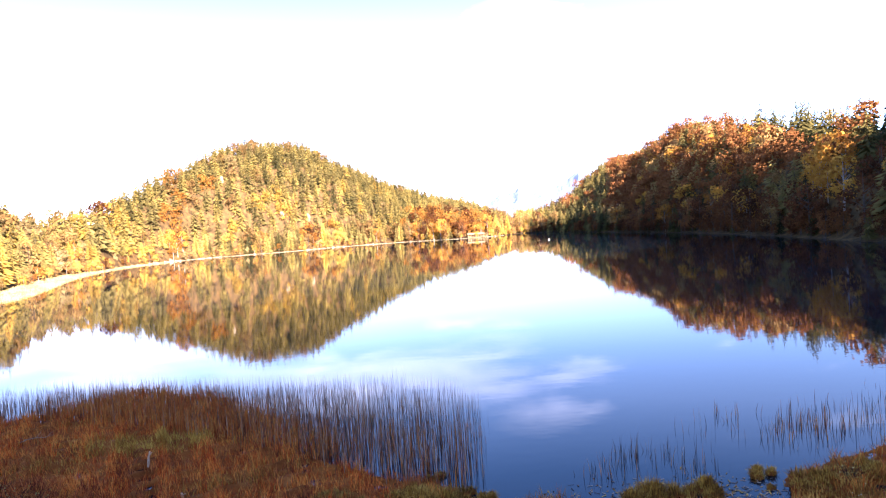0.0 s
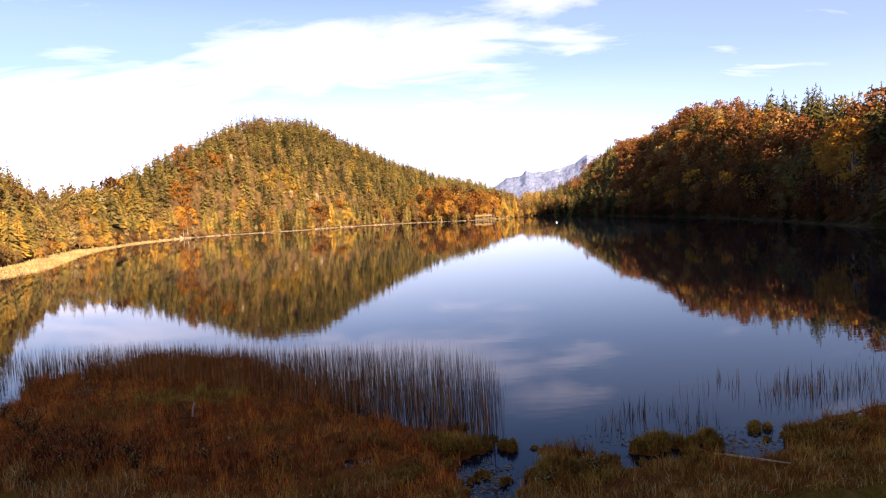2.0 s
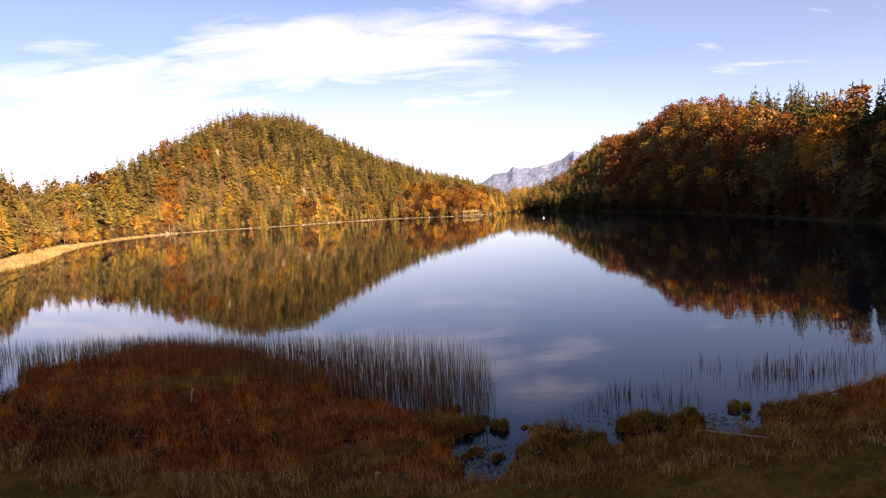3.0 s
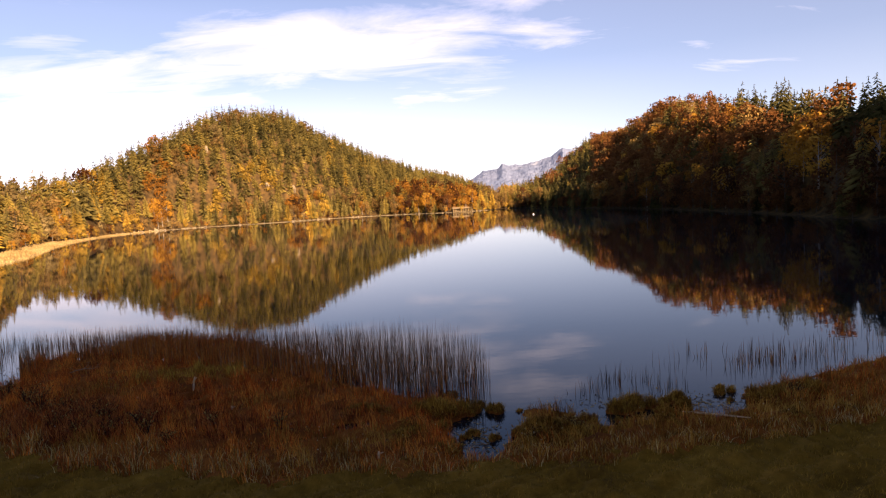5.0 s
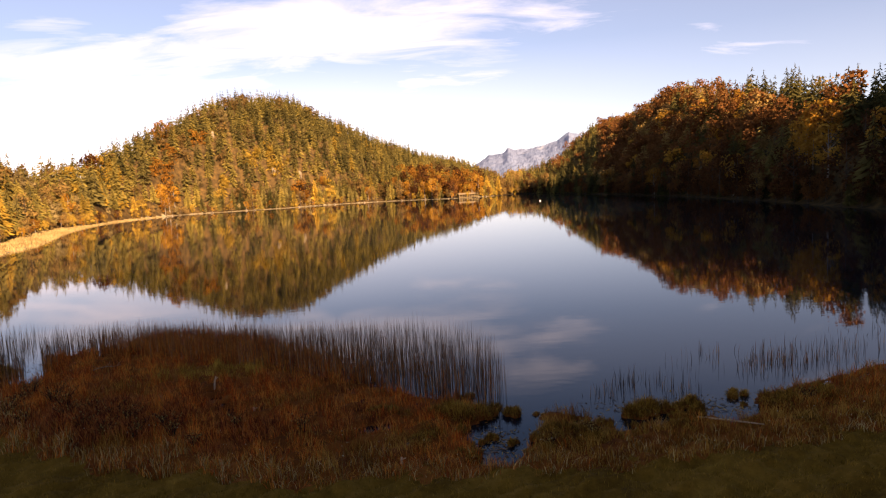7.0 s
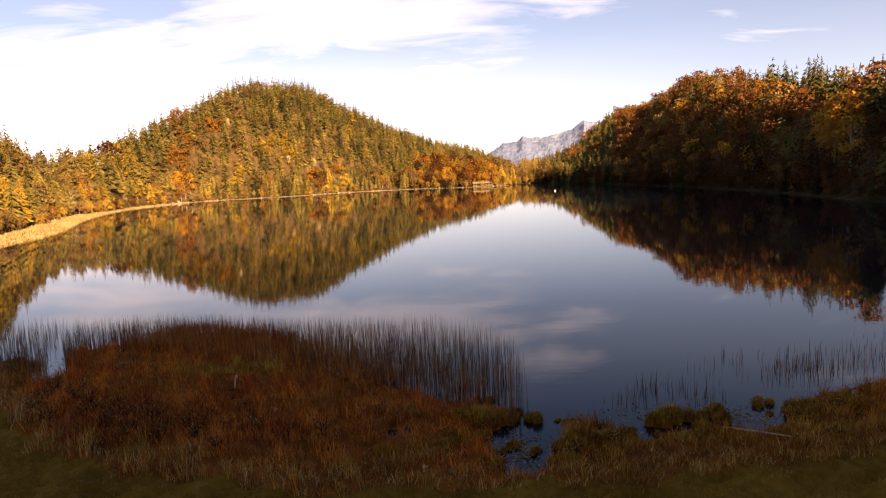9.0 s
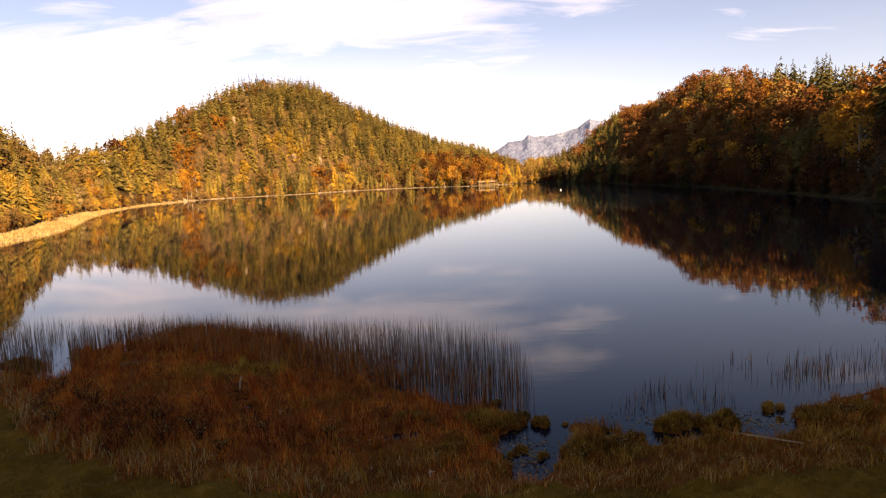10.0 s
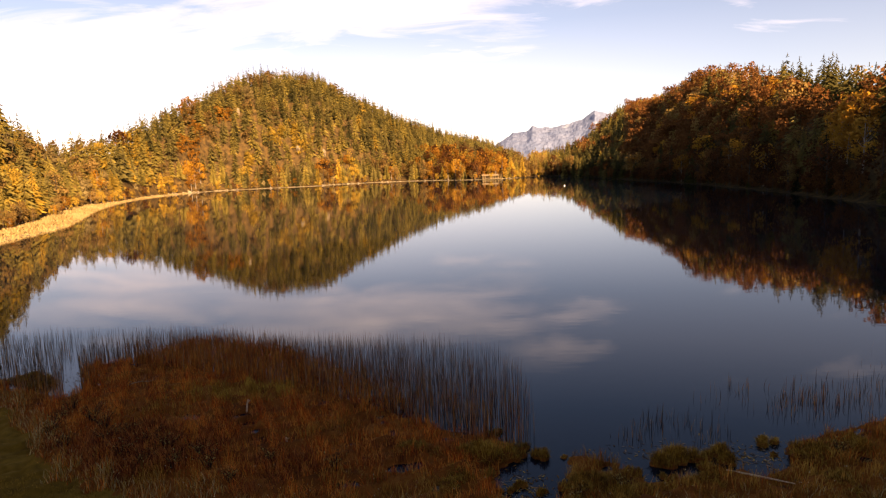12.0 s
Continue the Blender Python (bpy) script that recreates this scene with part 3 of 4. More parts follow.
def plant_trees():
    x, y, z, d, grown = plant_plan()
    head, r = np.degrees(np.arctan2(x, y)), np.hypot(x, y)
    kinds = np.array([species_at(a, b) for a, b in zip(x, y)])
    low = grown < 0.62
    kinds[low] = np.where(head[low] > 7, rng.choice((3, 6), size=int(low.sum()), p=(0.9, 0.1)), rng.choice((5, 4, 3, 7, 8), size=int(low.sum()), p=(0.42, 0.12, 0.06, 0.22, 0.18)))
    belt = np.interp(head, (-40, -31.5, -29.3, -24, 0, 5), (19, 13, 4.5, 4, 5, 3))
    single = np.where(head < 5.6, d < belt + 6, d < 13)
    # the woods behind the first rows
    for side, name, label in ((head < 5.6, "hill_woods", "mixed autumn woods of olive conifers and yellow larches on a round hill"),
                              (head >= 5.6, "slope_woods", "rust and orange beech woods with dark spruces on a steep slope")):
        level = 2 if name == "hill_woods" else 1
        vs, fs, ms, base = [], [], [], 0
        temps = {(k, i): crown_of(k, level, np.random.default_rng(100 * k + i)) for k in range(len(SPECIES)) for i in range(7)}
        for i in np.nonzero(side & ~single)[0]:
            v, f = temps[(kinds[i], int(rng.integers(7)))]
            a, sc = rng.uniform(0, 6.28), grown[i]
            c, s_ = math.cos(a), math.sin(a)
            wide = sc * rng.uniform(0.85, 1.2)
            out = np.empty_like(v)
            out[:, 0], out[:, 1] = (v[:, 0] * c - v[:, 1] * s_) * wide + x[i], (v[:, 0] * s_ + v[:, 1] * c) * wide + y[i]
            out[:, 2] = v[:, 2] * sc + z[i] - 0.4
            vs.append(out)
            fs.append(f + base)
            ms.append(np.full(len(f), kinds[i]))
            base += len(v)
        ob = new(name, from_arrays(name, np.concatenate(vs), np.concatenate(fs), LEAVES, np.concatenate(ms)))
        tagged(ob, label, "woods", kind="stuff")
    # the first rows along the water, tree by tree
    stock = {}
    for k, (name, mat, conifer, h, rad) in enumerate(SPECIES):
        for i in range(3):
            g = np.random.default_rng(900 + 10 * k + i)
            root = new(name + "_tree")
            cv, cf = crown_of(k, 0, g)
            tv, tf = trunk_mesh(h, 0.30 if conifer else 0.34, g, 0 if conifer else 7, rad * 0.6)
            for part_name, v, f, m in (("crown", cv, cf, mat), ("trunk", tv, tf, BARK if k != 4 else PALE_BARK)):
                ob = new(part_name, from_arrays(part_name, v, f, (m,)))
                ob.parent = root
            label = {"spruce": "tall dark green spruce on the lake shore", "pine": "olive green conifer with drooping boughs on the shore",
                     "larch": "yellow autumn larch standing by the water", "beech": "rust brown beech in autumn leaf by the water",
                     "maple": "bright orange maple in autumn leaf by the shore", "oak": "dull brown half bare broadleaf tree by the shore", "fir": "spruce with heavy boughs on the steep bank, needles coloured shade-dark",
                     "lime": "golden yellow lime tree in autumn leaf by the shore", "alder": "pale thinly leaved alder on the sunlit bank"}[name]
            tagged(root, label, "tree", group="trees along the shore")
            stock[(k, i)] = root
    used = set()
    for i in np.nonzero(single)[0]:
        key = (kinds[i], int(rng.integers(3)))
        sc = grown[i]
        m = pose(x[i], y[i], z[i], rng.uniform(-3, 3), rng.uniform(-3, 3), rng.uniform(0, 360))
        if key not in used:
            used.add(key)
            stock[key].scale = (sc, sc, sc)
            stock[key].matrix_basis = m @ Matrix.Diagonal((sc, sc, sc, 1))
        else:
            copy_thing(stock[key], m).scale = (sc, sc, sc)
    for key, root in stock.items():
        if key not in used:
            for o in (*root.children, root):
                bpy.data.objects.remove(o)


plant_trees()

# ------------------------------------------------------------------ reeds, sedge and grass


def blades(name, x, y, z, height, lean, width, mats, index, label, category, bend=0.5):
    """Thin bent blades: two joined slivers each, all in one mesh."""
    n = len(x)
    a = rng.uniform(0, 2 * math.pi, n)
    tx, ty = np.cos(a), np.sin(a)
    b = rng.uniform(0, 2 * math.pi, n)
    wx, wy = np.cos(b) * width, np.sin(b) * width
    mid = 0.55
    p = np.stack([np.stack([x - wx, y - wy, z], -1), np.stack([x + wx, y + wy, z], -1),
                  np.stack([x + tx * lean * bend * mid + wx * 0.7, y + ty * lean * bend * mid + wy * 0.7, z + height * mid], -1),
                  np.stack([x + tx * lean * bend * mid - wx * 0.7, y + ty * lean * bend * mid - wy * 0.7, z + height * mid], -1),
                  np.stack([x + tx * lean, y + ty * lean, z + height], -1)], 1)
    base = np.arange(n)[:, None] * 5
    f = np.concatenate([base + [0, 1, 2], base + [0, 2, 3], base + [3, 2, 4]])
    ob = new(name, from_arrays(name, p.reshape(-1, 3), f, mats, np.tile(index, 3)))
    return tagged(ob, label, category, kind="stuff")


REED = material("dry_reed", ((0.05, 0.024, 0.013), (0.16, 0.08, 0.04), (0.42, 0.26, 0.15)), scale=0.5, island=0.32)
REED_RUST = material("rusty_reed", ((0.17, 0.044, 0.011), (0.40, 0.11, 0.021), (0.56, 0.21, 0.04)), scale=0.5, island=0.22)
SEDGE = material("red_brown_sedge", ((0.40, 0.066, 0.011), (0.80, 0.165, 0.022), (0.88, 0.33, 0.05)), scale=0.8, island=0.2, broad=0.22, stops=(0.40, 0.5, 0.62))
SEDGE_OCHRE = material("ochre_sedge", ((0.20, 0.07, 0.011), (0.42, 0.162, 0.021), (0.62, 0.31, 0.055)), scale=0.4, island=0.2, stops=(0.40, 0.5, 0.62))
SEDGE_OLIVE = material("olive_sedge", ((0.24, 0.10, 0.014), (0.50, 0.23, 0.027), (0.66, 0.40, 0.06)), scale=0.7, island=0.2, stops=(0.38, 0.5, 0.64))
HEATH = material("dark_heath", ((0.14, 0.03, 0.012), (0.38, 0.088, 0.022), (0.60, 0.18, 0.04)), scale=1.2, island=0.25, stops=(0.40, 0.5, 0.62))
TURF = material("short_grass", ((0.13, 0.066, 0.008), (0.29, 0.145, 0.016), (0.50, 0.26, 0.036)), scale=0.6, island=0.2, broad=0.2)
DRY = material("dry_bent_grass", ((0.32, 0.19, 0.055), (0.58, 0.38, 0.13), (0.74, 0.55, 0.23)), scale=0.6, island=0.25, stops=(0.34, 0.5, 0.68))
STRAW = material("pale_reed_belt", ((0.24, 0.16, 0.062), (0.34, 0.235, 0.095), (0.46, 0.335, 0.15)), scale=0.1, island=0.12)


def build_reeds():
    n = 74000
    x, y = rng.uniform(-52, 5, n), rng.uniform(36, 70, n)
    d = shore_distance(x, y)
    back = np.interp(x, (-52, -44, -36, -28, -18, -10, -4.6, 0.2, 2.9, 4), (64, 66, 66, 64.5, 61.5, 60, 59, 56, 50, 42))
    dense = np.interp(x, (-46, -38, -35, -31, -14, -8, -3, 1, 4), (0.22, 0.28, 0.38, 0.66, 0.72, 0.66, 0.48, 0.38, 0.15))
    gap = (abs(x + 33.3 + 0.65 * (y - 48)) < 0.75) & (x < -32) & (y < 56)
    ok = (d < 0.8) & ~gap & (x < 2.3 + 0.06 * (y - 38) + 0.3 * rng.normal(size=n)) & (y < back + rng.normal(size=n) * 0.8) & (rng.random(n) < dense * np.where(waves(x, y, 4.2, 1) > -0.35, 1, 0.45))
    x, y, d = x[ok], y[ok], d[ok]
    n = len(x)
    h = rng.uniform(1.2, 2.5, n) * np.interp(x, (-30, -12, -4, 2), (0.95, 1.0, 1.2, 1.25))
    bed = np.minimum(ground_height(x, y), 0)
    blades("reed_bed", x, y, bed - 0.05, h - bed * 0.6, rng.uniform(0.02, 0.3, n), 0.018, (REED, REED_RUST),
           (rng.random(n) < np.interp(x, (-36, -32, -20, -5), (0.3, 0.88, 0.92, 0.5))).astype(int), "dense bed of thin brown reeds standing in shallow water", "reeds")
    # low sedge between the reeds
    n = 26000
    x, y = rng.uniform(-44, -6, n), rng.uniform(42, 64, n)
    d = shore_distance(x, y)
    ok = (d < 0.3) & (d > np.interp(x, (-44, -33, -29, -20, -6), (0, 0, -8, -8, -1)) + rng.normal(size=n) * np.clip(x + 33, 0, 1))
    x, y = x[ok], y[ok]
    n = len(x)
    blades("reed_undergrowth", x, y, np.full(n, -0.05), rng.uniform(0.35, 0.9, n), rng.uniform(0.1, 0.5, n), 0.03, (SEDGE,), np.zeros(n, int),
           "rust brown undergrowth between the reeds in shallow water", "sedge")
    # sparse reeds in open water
    cx, cy, cn, cs = [], [], [], []
    for a, b, k, s in ((9.6, 37.8, 60, 1.1), (12.4, 37.6, 50, 1.0), (20.6, 41.6, 110, 1.3), (22.4, 42.2, 90, 1.2), (8.5, 37.5, 22, 0.7), (10, 39.5, 40, 0.8), (12, 39.5, 46, 0.9), (13.6, 38, 26, 0.8), (15.5, 42.5, 30, 1.4), (17.8, 45.5, 26, 0.8),
                       (19.5, 42, 50, 1.6), (22, 43.5, 80, 1.6), (24.5, 43, 100, 1.6), (27, 43.5, 90, 1.8), (30, 45.5, 60, 2.0), (33, 48, 60, 2.5)):
        k = int(k * 0.62)
        cx.append(a + rng.normal(size=k) * s * 0.75)
        cy.append(b + rng.normal(size=k) * s * 0.9)
    x, y = np.concatenate(cx), np.concatenate(cy)
    ok = shore_distance(x, y) < 0
    x, y = x[ok], y[ok]
    n = len(x)
    blades("sparse_reeds", x, y, np.full(n, -0.3), 0.3 + rng.uniform(0.35, 1.35, n) * rng.uniform(0.6, 1.15, n), rng.uniform(0.02, 0.24, n), 0.019, (REED, REED_RUST),
           (rng.random(n) < np.interp(x, (15, 20, 24, 30), (0.15, 0.6, 0.7, 0.3))).astype(int), "sparse dark reed stalks in open shallow water", "reeds")


build_reeds()


def build_marsh():
    n = 470000
    x, y = rng.uniform(-62, 46, n), rng.uniform(26, 60, n)
    d = shore_distance(x, y)
    edge = meadow_edge(x, y) - 0.4
    tuft = waves(x, y, 2.3, 3) + 0.6 * waves(x, y, 0.9, 1)
    ok = (d > -0.12) & (y > edge) & (abs(x) < 0.85 * y + 4) & (rng.random(n) < 0.52 + 0.5 * tuft)
    x, y, tuft, d = x[ok], y[ok], tuft[ok], d[ok]
    n = len(x)
    ochre = ((x > 3) & (rng.random(n) < np.interp(x, (3, 16, 24), (0.95, 0.85, 0.5)))) | (waves(x, y, 11, 2) + rng.normal(size=n) * 0.4 + np.where(y < 33, 0.5, 0) > 0.75)
    h = (0.46 + 0.42 * tuft) * rng.uniform(0.55, 1.2, n)
    fringe = (y - meadow_edge(x, y) < 2.2 + 0.8 * waves(x, y, 4, 1)) & (rng.random(n) < 0.55)
    maroon = (waves(x, y, 6.5, 4) + 0.6 * waves(x, y, 2.7, 9) + 0.35 * rng.normal(size=n) > 0.45) & (x < 4)
    which = np.where(fringe, np.where(rng.random(n) < 0.5, 2, 1), np.where(maroon & ~ochre, 3, ochre.astype(int)))
    h = h * np.where(fringe, np.interp(x, (-12, 2), (1.15, 0.8)), 1.0)
    wet = ground_height(x, y) < 0.0
    x, y, h, which = x[~wet], y[~wet], h[~wet], which[~wet]
    n = len(x)
    green = np.hypot((x + 18.8) / 5.2, (y - 46.2) / 2.4) + 0.3 * waves(x, y, 2.1, 5) + 0.2 * rng.normal(size=n) < 0.85
    which = np.where(green, 4, which)
    blades("marsh_sedge", x, y, ground_height(x, y) - 0.05, np.maximum(h, 0.15), rng.uniform(0.1, 0.45, n), 0.0155, (SEDGE, SEDGE_OCHRE, DRY, HEATH, SEDGE_OLIVE), which,
           "matted red-brown sedge and ochre grass on wet ground", "sedge")
    # dark heath in patches
    n = 60000
    x, y = rng.uniform(-33, 2, n), rng.uniform(29, 46, n)
    core = np.maximum(1.1 - np.hypot((x + 22) / 7.5, (y - 36) / 4.2), 0.75 - np.hypot((x + 12) / 4, (y - 34) / 2.5))
    ok = (core + 0.35 * waves(x, y, 2.4, 6) > 0.2 + 0.75 * rng.random(n)) & (y > meadow_edge(x, y) + 1.0) & (shore_distance(x, y) > 0.3)
    x, y = x[ok], y[ok]
    n = len(x)
    blades("bog_heath", x, y, ground_height(x, y) - 0.03, rng.uniform(0.45, 0.95, n), rng.uniform(0.1, 0.5, n), 0.028, (HEATH,), np.zeros(n, int),
           "dark purple-brown heath shrubs in the marsh", "heath")
    n = 60000
    x, y = rng.uniform(-34, 34, n), rng.uniform(17, 33, n)
    edge = meadow_edge(x, y)
    ok = (y < edge + 0.5) & (shore_distance(x, y) > 0.2)
    x, y = x[ok], y[ok]
    n = len(x)
    blades("meadow_grass", x, y, ground_height(x, y) - 0.02, rng.uniform(0.06, 0.15, n) * (1.2 + 0.8 * waves(x, y, 2.2, 4)), rng.uniform(0.03, 0.16, n), 0.014, (TURF,), np.zeros(n, int),
           "short olive green meadow grass in shade", "grass")


build_marsh()


def build_straw_belt():
    n = 150000
    x, y = rng.uniform(-260, -90, n), rng.uniform(110, 480, n)
    d = shore_distance(x, y)
    head = np.degrees(np.arctan2(x, y))
    belt = np.interp(head, (-46, -31.5, -29.3, -24, 0, 5), (19, 12, 3.6, 3, 3, 3))
    ok = (d > -1.5) & (d < belt) & (head < -22) & (head > -46)
    x, y = x[ok], y[ok]
    n = len(x)
    blades("straw_belt", x, y, ground_height(x, y), rng.uniform(0.4, 1.0, n), rng.uniform(0.1, 0.7, n), 0.13, (STRAW,), np.zeros(n, int),
           "pale straw-coloured reed belt along the sunlit bank", "reeds")


build_straw_belt()


# ------------------------------------------------------------------ single things in the marsh


def part(name, v, f, mat, parent, label=""):
    ob = new(name, from_arrays(name, np.asarray(v, float), np.asarray(f), (mat,)))
    ob.parent = parent
    return tagged(ob, label) if label else ob


def tube(points, radii, sides=7):
    """A closed round bar through the points."""
    v, f = [], []
    pts = [Vector(p) for p in points]
    for i, p in enumerate(pts):
        ax = (pts[min(i + 1, len(pts) - 1)] - pts[max(i - 1, 0)]).normalized()
        u = ax.cross(Vector((0.21, 0.13, 0.97))).normalized()
        w = ax.cross(u)
        for k in range(sides):
            a = 2 * math.pi * k / sides
            v.append(p + radii[i] * (u * math.cos(a) + w * math.sin(a)))
    for i in range(len(pts) - 1):
        for k in range(sides):
            a, b = i * sides + k, i * sides + (k + 1) % sides
            f += [(a, b, b + sides), (a, b + sides, a + sides)]
    for end in (0, len(pts) - 1):
        c = len(v)
        v.append(pts[end])
        for k in range(sides):
            a, b = end * sides + k, end * sides + (k + 1) % sides
            f.append((c, b, a) if end == 0 else (c, a, b))
    return [tuple(p) for p in v], f


def dome(rx, ry, h, g, rings=5, sides=14):
    v, f = [(0, 0, h)], []
    for i in range(1, rings + 1):
        t = i / rings
        for k in range(sides):
            a = 2 * math.pi * k / sides
            w = 1 + 0.15 * g.normal()
            v.append((rx * math.sin(t * 1.57) * math.cos(a) * w, ry * math.sin(t * 1.57) * math.sin(a) * w, h * math.cos(t * 1.57) - (0.35 if i == rings else 0)))
    for k in range(sides):
        f.append((0, 1 + k, 1 + (k + 1) % sides))
    for i in range(rings - 1):
        for k in range(sides):
            a, b = 1 + i * sides + k, 1 + i * sides + (k + 1) % sides
            f += [(a, a + sides, b + sides), (a, b + sides, b)]
    return v, f


def tussock(x, y, rx, ry, h, n, mat, label):
    """Several clumps grown together: low root mounds under upright blades that arch over at the rim."""
    g = np.random.default_rng(int(abs(x * 131 + y * 17)))
    z = max(0.0, float(ground_height(x, y)))
    root = new("sedge_tussock")
    root.location = (x, y, z)
    clumps = []
    for k in range(3 + int(5 * min(1.0, rx * ry))):
        a, q = g.uniform(0, 6.28), math.sqrt(g.uniform(0, 1))
        clumps.append((0.78 * rx * q * math.cos(a), 0.78 * ry * q * math.sin(a), g.uniform(0.3, 0.48) * (rx + ry) * 0.5, h * g.uniform(0.7, 1.08) * (1 - 0.25 * q)))
    for cx, cy, cr, ch in clumps:
        v, f = dome(cr * 0.85, cr * 0.85, ch * 0.4, g, 4, 10)
        part("root_mound", [(p[0] + cx, p[1] + cy, p[2]) for p in v], f, PEAT, root)
    v, f = [], []
    for i in range(n):
        cx, cy, cr, ch = clumps[int(g.integers(len(clumps)))]
        a, q = g.uniform(0, 6.28), math.sqrt(g.uniform(0, 1))
        bx, by = cx + cr * 0.8 * q * math.cos(a), cy + cr * 0.8 * q * math.sin(a)
        b0 = ch * 0.4 * math.cos(q * 1.5) - 0.08
        a += g.normal() * 0.8
        out = (0.15 + 0.75 * q) * g.uniform(0.3, 1.2) * cr
        top = ch * g.uniform(0.38, 0.72) * (1.0 - 0.12 * q)
        w = 0.012 * g.uniform(0.6, 1.5)
        sx, sy = -math.sin(a) * w, math.cos(a) * w
        ox, oy = math.cos(a) * out, math.sin(a) * out
        tip = top * (g.uniform(1.0, 1.4) if g.random() < 0.55 else g.uniform(0.45, 0.95))
        b = len(v)
        v += [(bx - sx, by - sy, b0), (bx + sx, by + sy, b0), (bx + 0.4 * ox + sx, by + 0.4 * oy + sy, b0 + top * 0.85), (bx + 0.4 * ox - sx, by + 0.4 * oy - sy, b0 + top * 0.85),
              (bx + ox, by + oy, b0 + tip)]
        f += [(b, b + 1, b + 2), (b, b + 2, b + 3), (b + 3, b + 2, b + 4)]
    part("foliage", v, f, mat, root)
    return tagged(root, label, "tussock", group="tussocks at the water's edge")


TUSSOCK = material("tussock_grass", ((0.14, 0.055, 0.008), (0.34, 0.145, 0.018), (0.58, 0.30, 0.045)), scale=0.9, island=0.25)
TUSSOCK_DARK = material("dark_tussock_grass", ((0.11, 0.044, 0.007), (0.27, 0.115, 0.016), (0.48, 0.24, 0.038)), scale=0.9, island=0.25)
for tx, ty, rx, ry, th, tn, dark in (
        (-0.8, 35.0, 1.7, 1.2, 1.2, 1000, 0), (2.7, 34.9, 0.75, 0.6, 0.9, 380, 1), (1.2, 31.6, 0.5, 0.45, 0.6, 220, 0), (2.0, 31.0, 0.45, 0.4, 0.55, 200, 0),
        (4.9, 31.0, 1.25, 0.95, 1.0, 700, 1), (6.4, 30.2, 1.2, 0.8, 0.75, 600, 0), (9.8, 34.3, 1.6, 0.9, 1.15, 900, 0), (12.5, 34.6, 1.1, 0.7, 1.1, 520, 0),
        (15.8, 36.1, 0.75, 0.6, 0.75, 380, 0), (15.6, 34.6, 0.35, 0.3, 0.4, 120, 1), (8.6, 31.0, 1.1, 0.7, 0.6, 480, 0), (10.9, 31.7, 1.3, 0.7, 0.6, 520, 0),
        (3.4, 29.6, 0.9, 0.6, 0.5, 380, 0), (-2.6, 32.4, 1.3, 1.0, 0.7, 560, 0), (-4.6, 35.6, 1.5, 1.0, 0.7, 620, 1), (17.4, 34.3, 1.2, 0.9, 0.9, 560, 0),
        (19.8, 35.6, 1.4, 1.0, 0.9, 620, 0), (-36.9, 49.6, 1.1, 1.3, 0.95, 600, 1), (-38.4, 51.0, 1.4, 1.2, 0.9, 560, 0), (-39.8, 50.2, 1.5, 1.2, 0.8, 520, 0)):
    tussock(tx, ty, rx * 1.15, ry * 1.15, th * 0.85, tn * 2, TUSSOCK_DARK if dark else TUSSOCK,
            "dark brown sedge tussock standing in shallow water" if dark else "ochre brown sedge tussock at the water's edge")

for k in range(18):
    g = np.random.default_rng(300 + k)
    while True:
        tx, ty = g.uniform(-7, 22), g.uniform(28.5, 38.5)
        if -0.5 < float(shore_distance(tx, ty)) < 0.9 and math.hypot(tx - 13.4, ty - 31.4) > 2.2:
            break
    size = g.uniform(0.35, 0.85)
    tussock(tx, ty, size, size * g.uniform(0.7, 1.0), size * g.uniform(0.65, 0.9), int(500 * size), TUSSOCK_DARK if k % 3 == 0 else TUSSOCK,
            "small shaggy brown tussock on the ragged water's edge")

for k in range(22):
    g = np.random.default_rng(420 + k)
    tx = g.uniform(-4, 24)
    ty = 28.2 + 0.04 * max(tx - 8, 0) + g.uniform(0, 3.2)
    size = g.uniform(0.45, 0.95)
    if float(shore_distance(tx, ty)) > 0.4 and math.hypot(tx - 13.4, ty - 31.4) > 2.2:
        tussock(tx, ty, size, size * g.uniform(0.7, 1.0), size * g.uniform(0.5, 0.75), int(480 * size), TUSSOCK_DARK if k % 2 == 0 else TUSSOCK,
                "low shaggy brown tussock between meadow and marsh")

BLEACHED = material("bleached_wood", ((0.5, 0.30, 0.15), (0.72, 0.47, 0.26), (0.85, 0.62, 0.38)), scale=6, rough=0.85, bump=0.3, bump_scale=40)


def fallen_pole():
    v, f = tube([(12.05, 32.48, 0.32), (12.7, 32.05, 0.36), (13.4, 31.57, 0.40), (14.05, 31.1, 0.44), (14.72, 30.62, 0.48)], [0.04, 0.05, 0.048, 0.042, 0.028], 9)
    ob = new("fallen_pole", from_arrays("fallen_pole", np.array(v), np.array(f), (BLEACHED,), smooth=True))
    tagged(ob, "bleached thin wooden pole lying over sedge at the water", "pole")


fallen_pole()


def stake(x, y, h, lean):
    z = float(ground_height(x, y))
    root = new("broken_stake")
    root.location = (x, y, z)
    v, f = tube([(0, 0, -0.2), (lean * 0.5, 0, h * 0.6), (lean, 0.03, h)], [0.07, 0.06, 0.045])
    part("shaft", v, f, BLEACHED, root)
    v, f = tube([(lean * 0.6, 0, h * 0.65), (lean * 0.6 + 0.22, -0.05, h * 0.95)], [0.045, 0.02])
    part("side_twig", v, f, BLEACHED, root)
    tagged(root, "short pale broken wooden stake in the marsh", "stake")


stake(-17.3, 42.6, 0.75, 0.15)
stake(-12.9, 37.3, 0.35, -0.1)
stake(-3.4, 28.4, 0.3, 0.05)


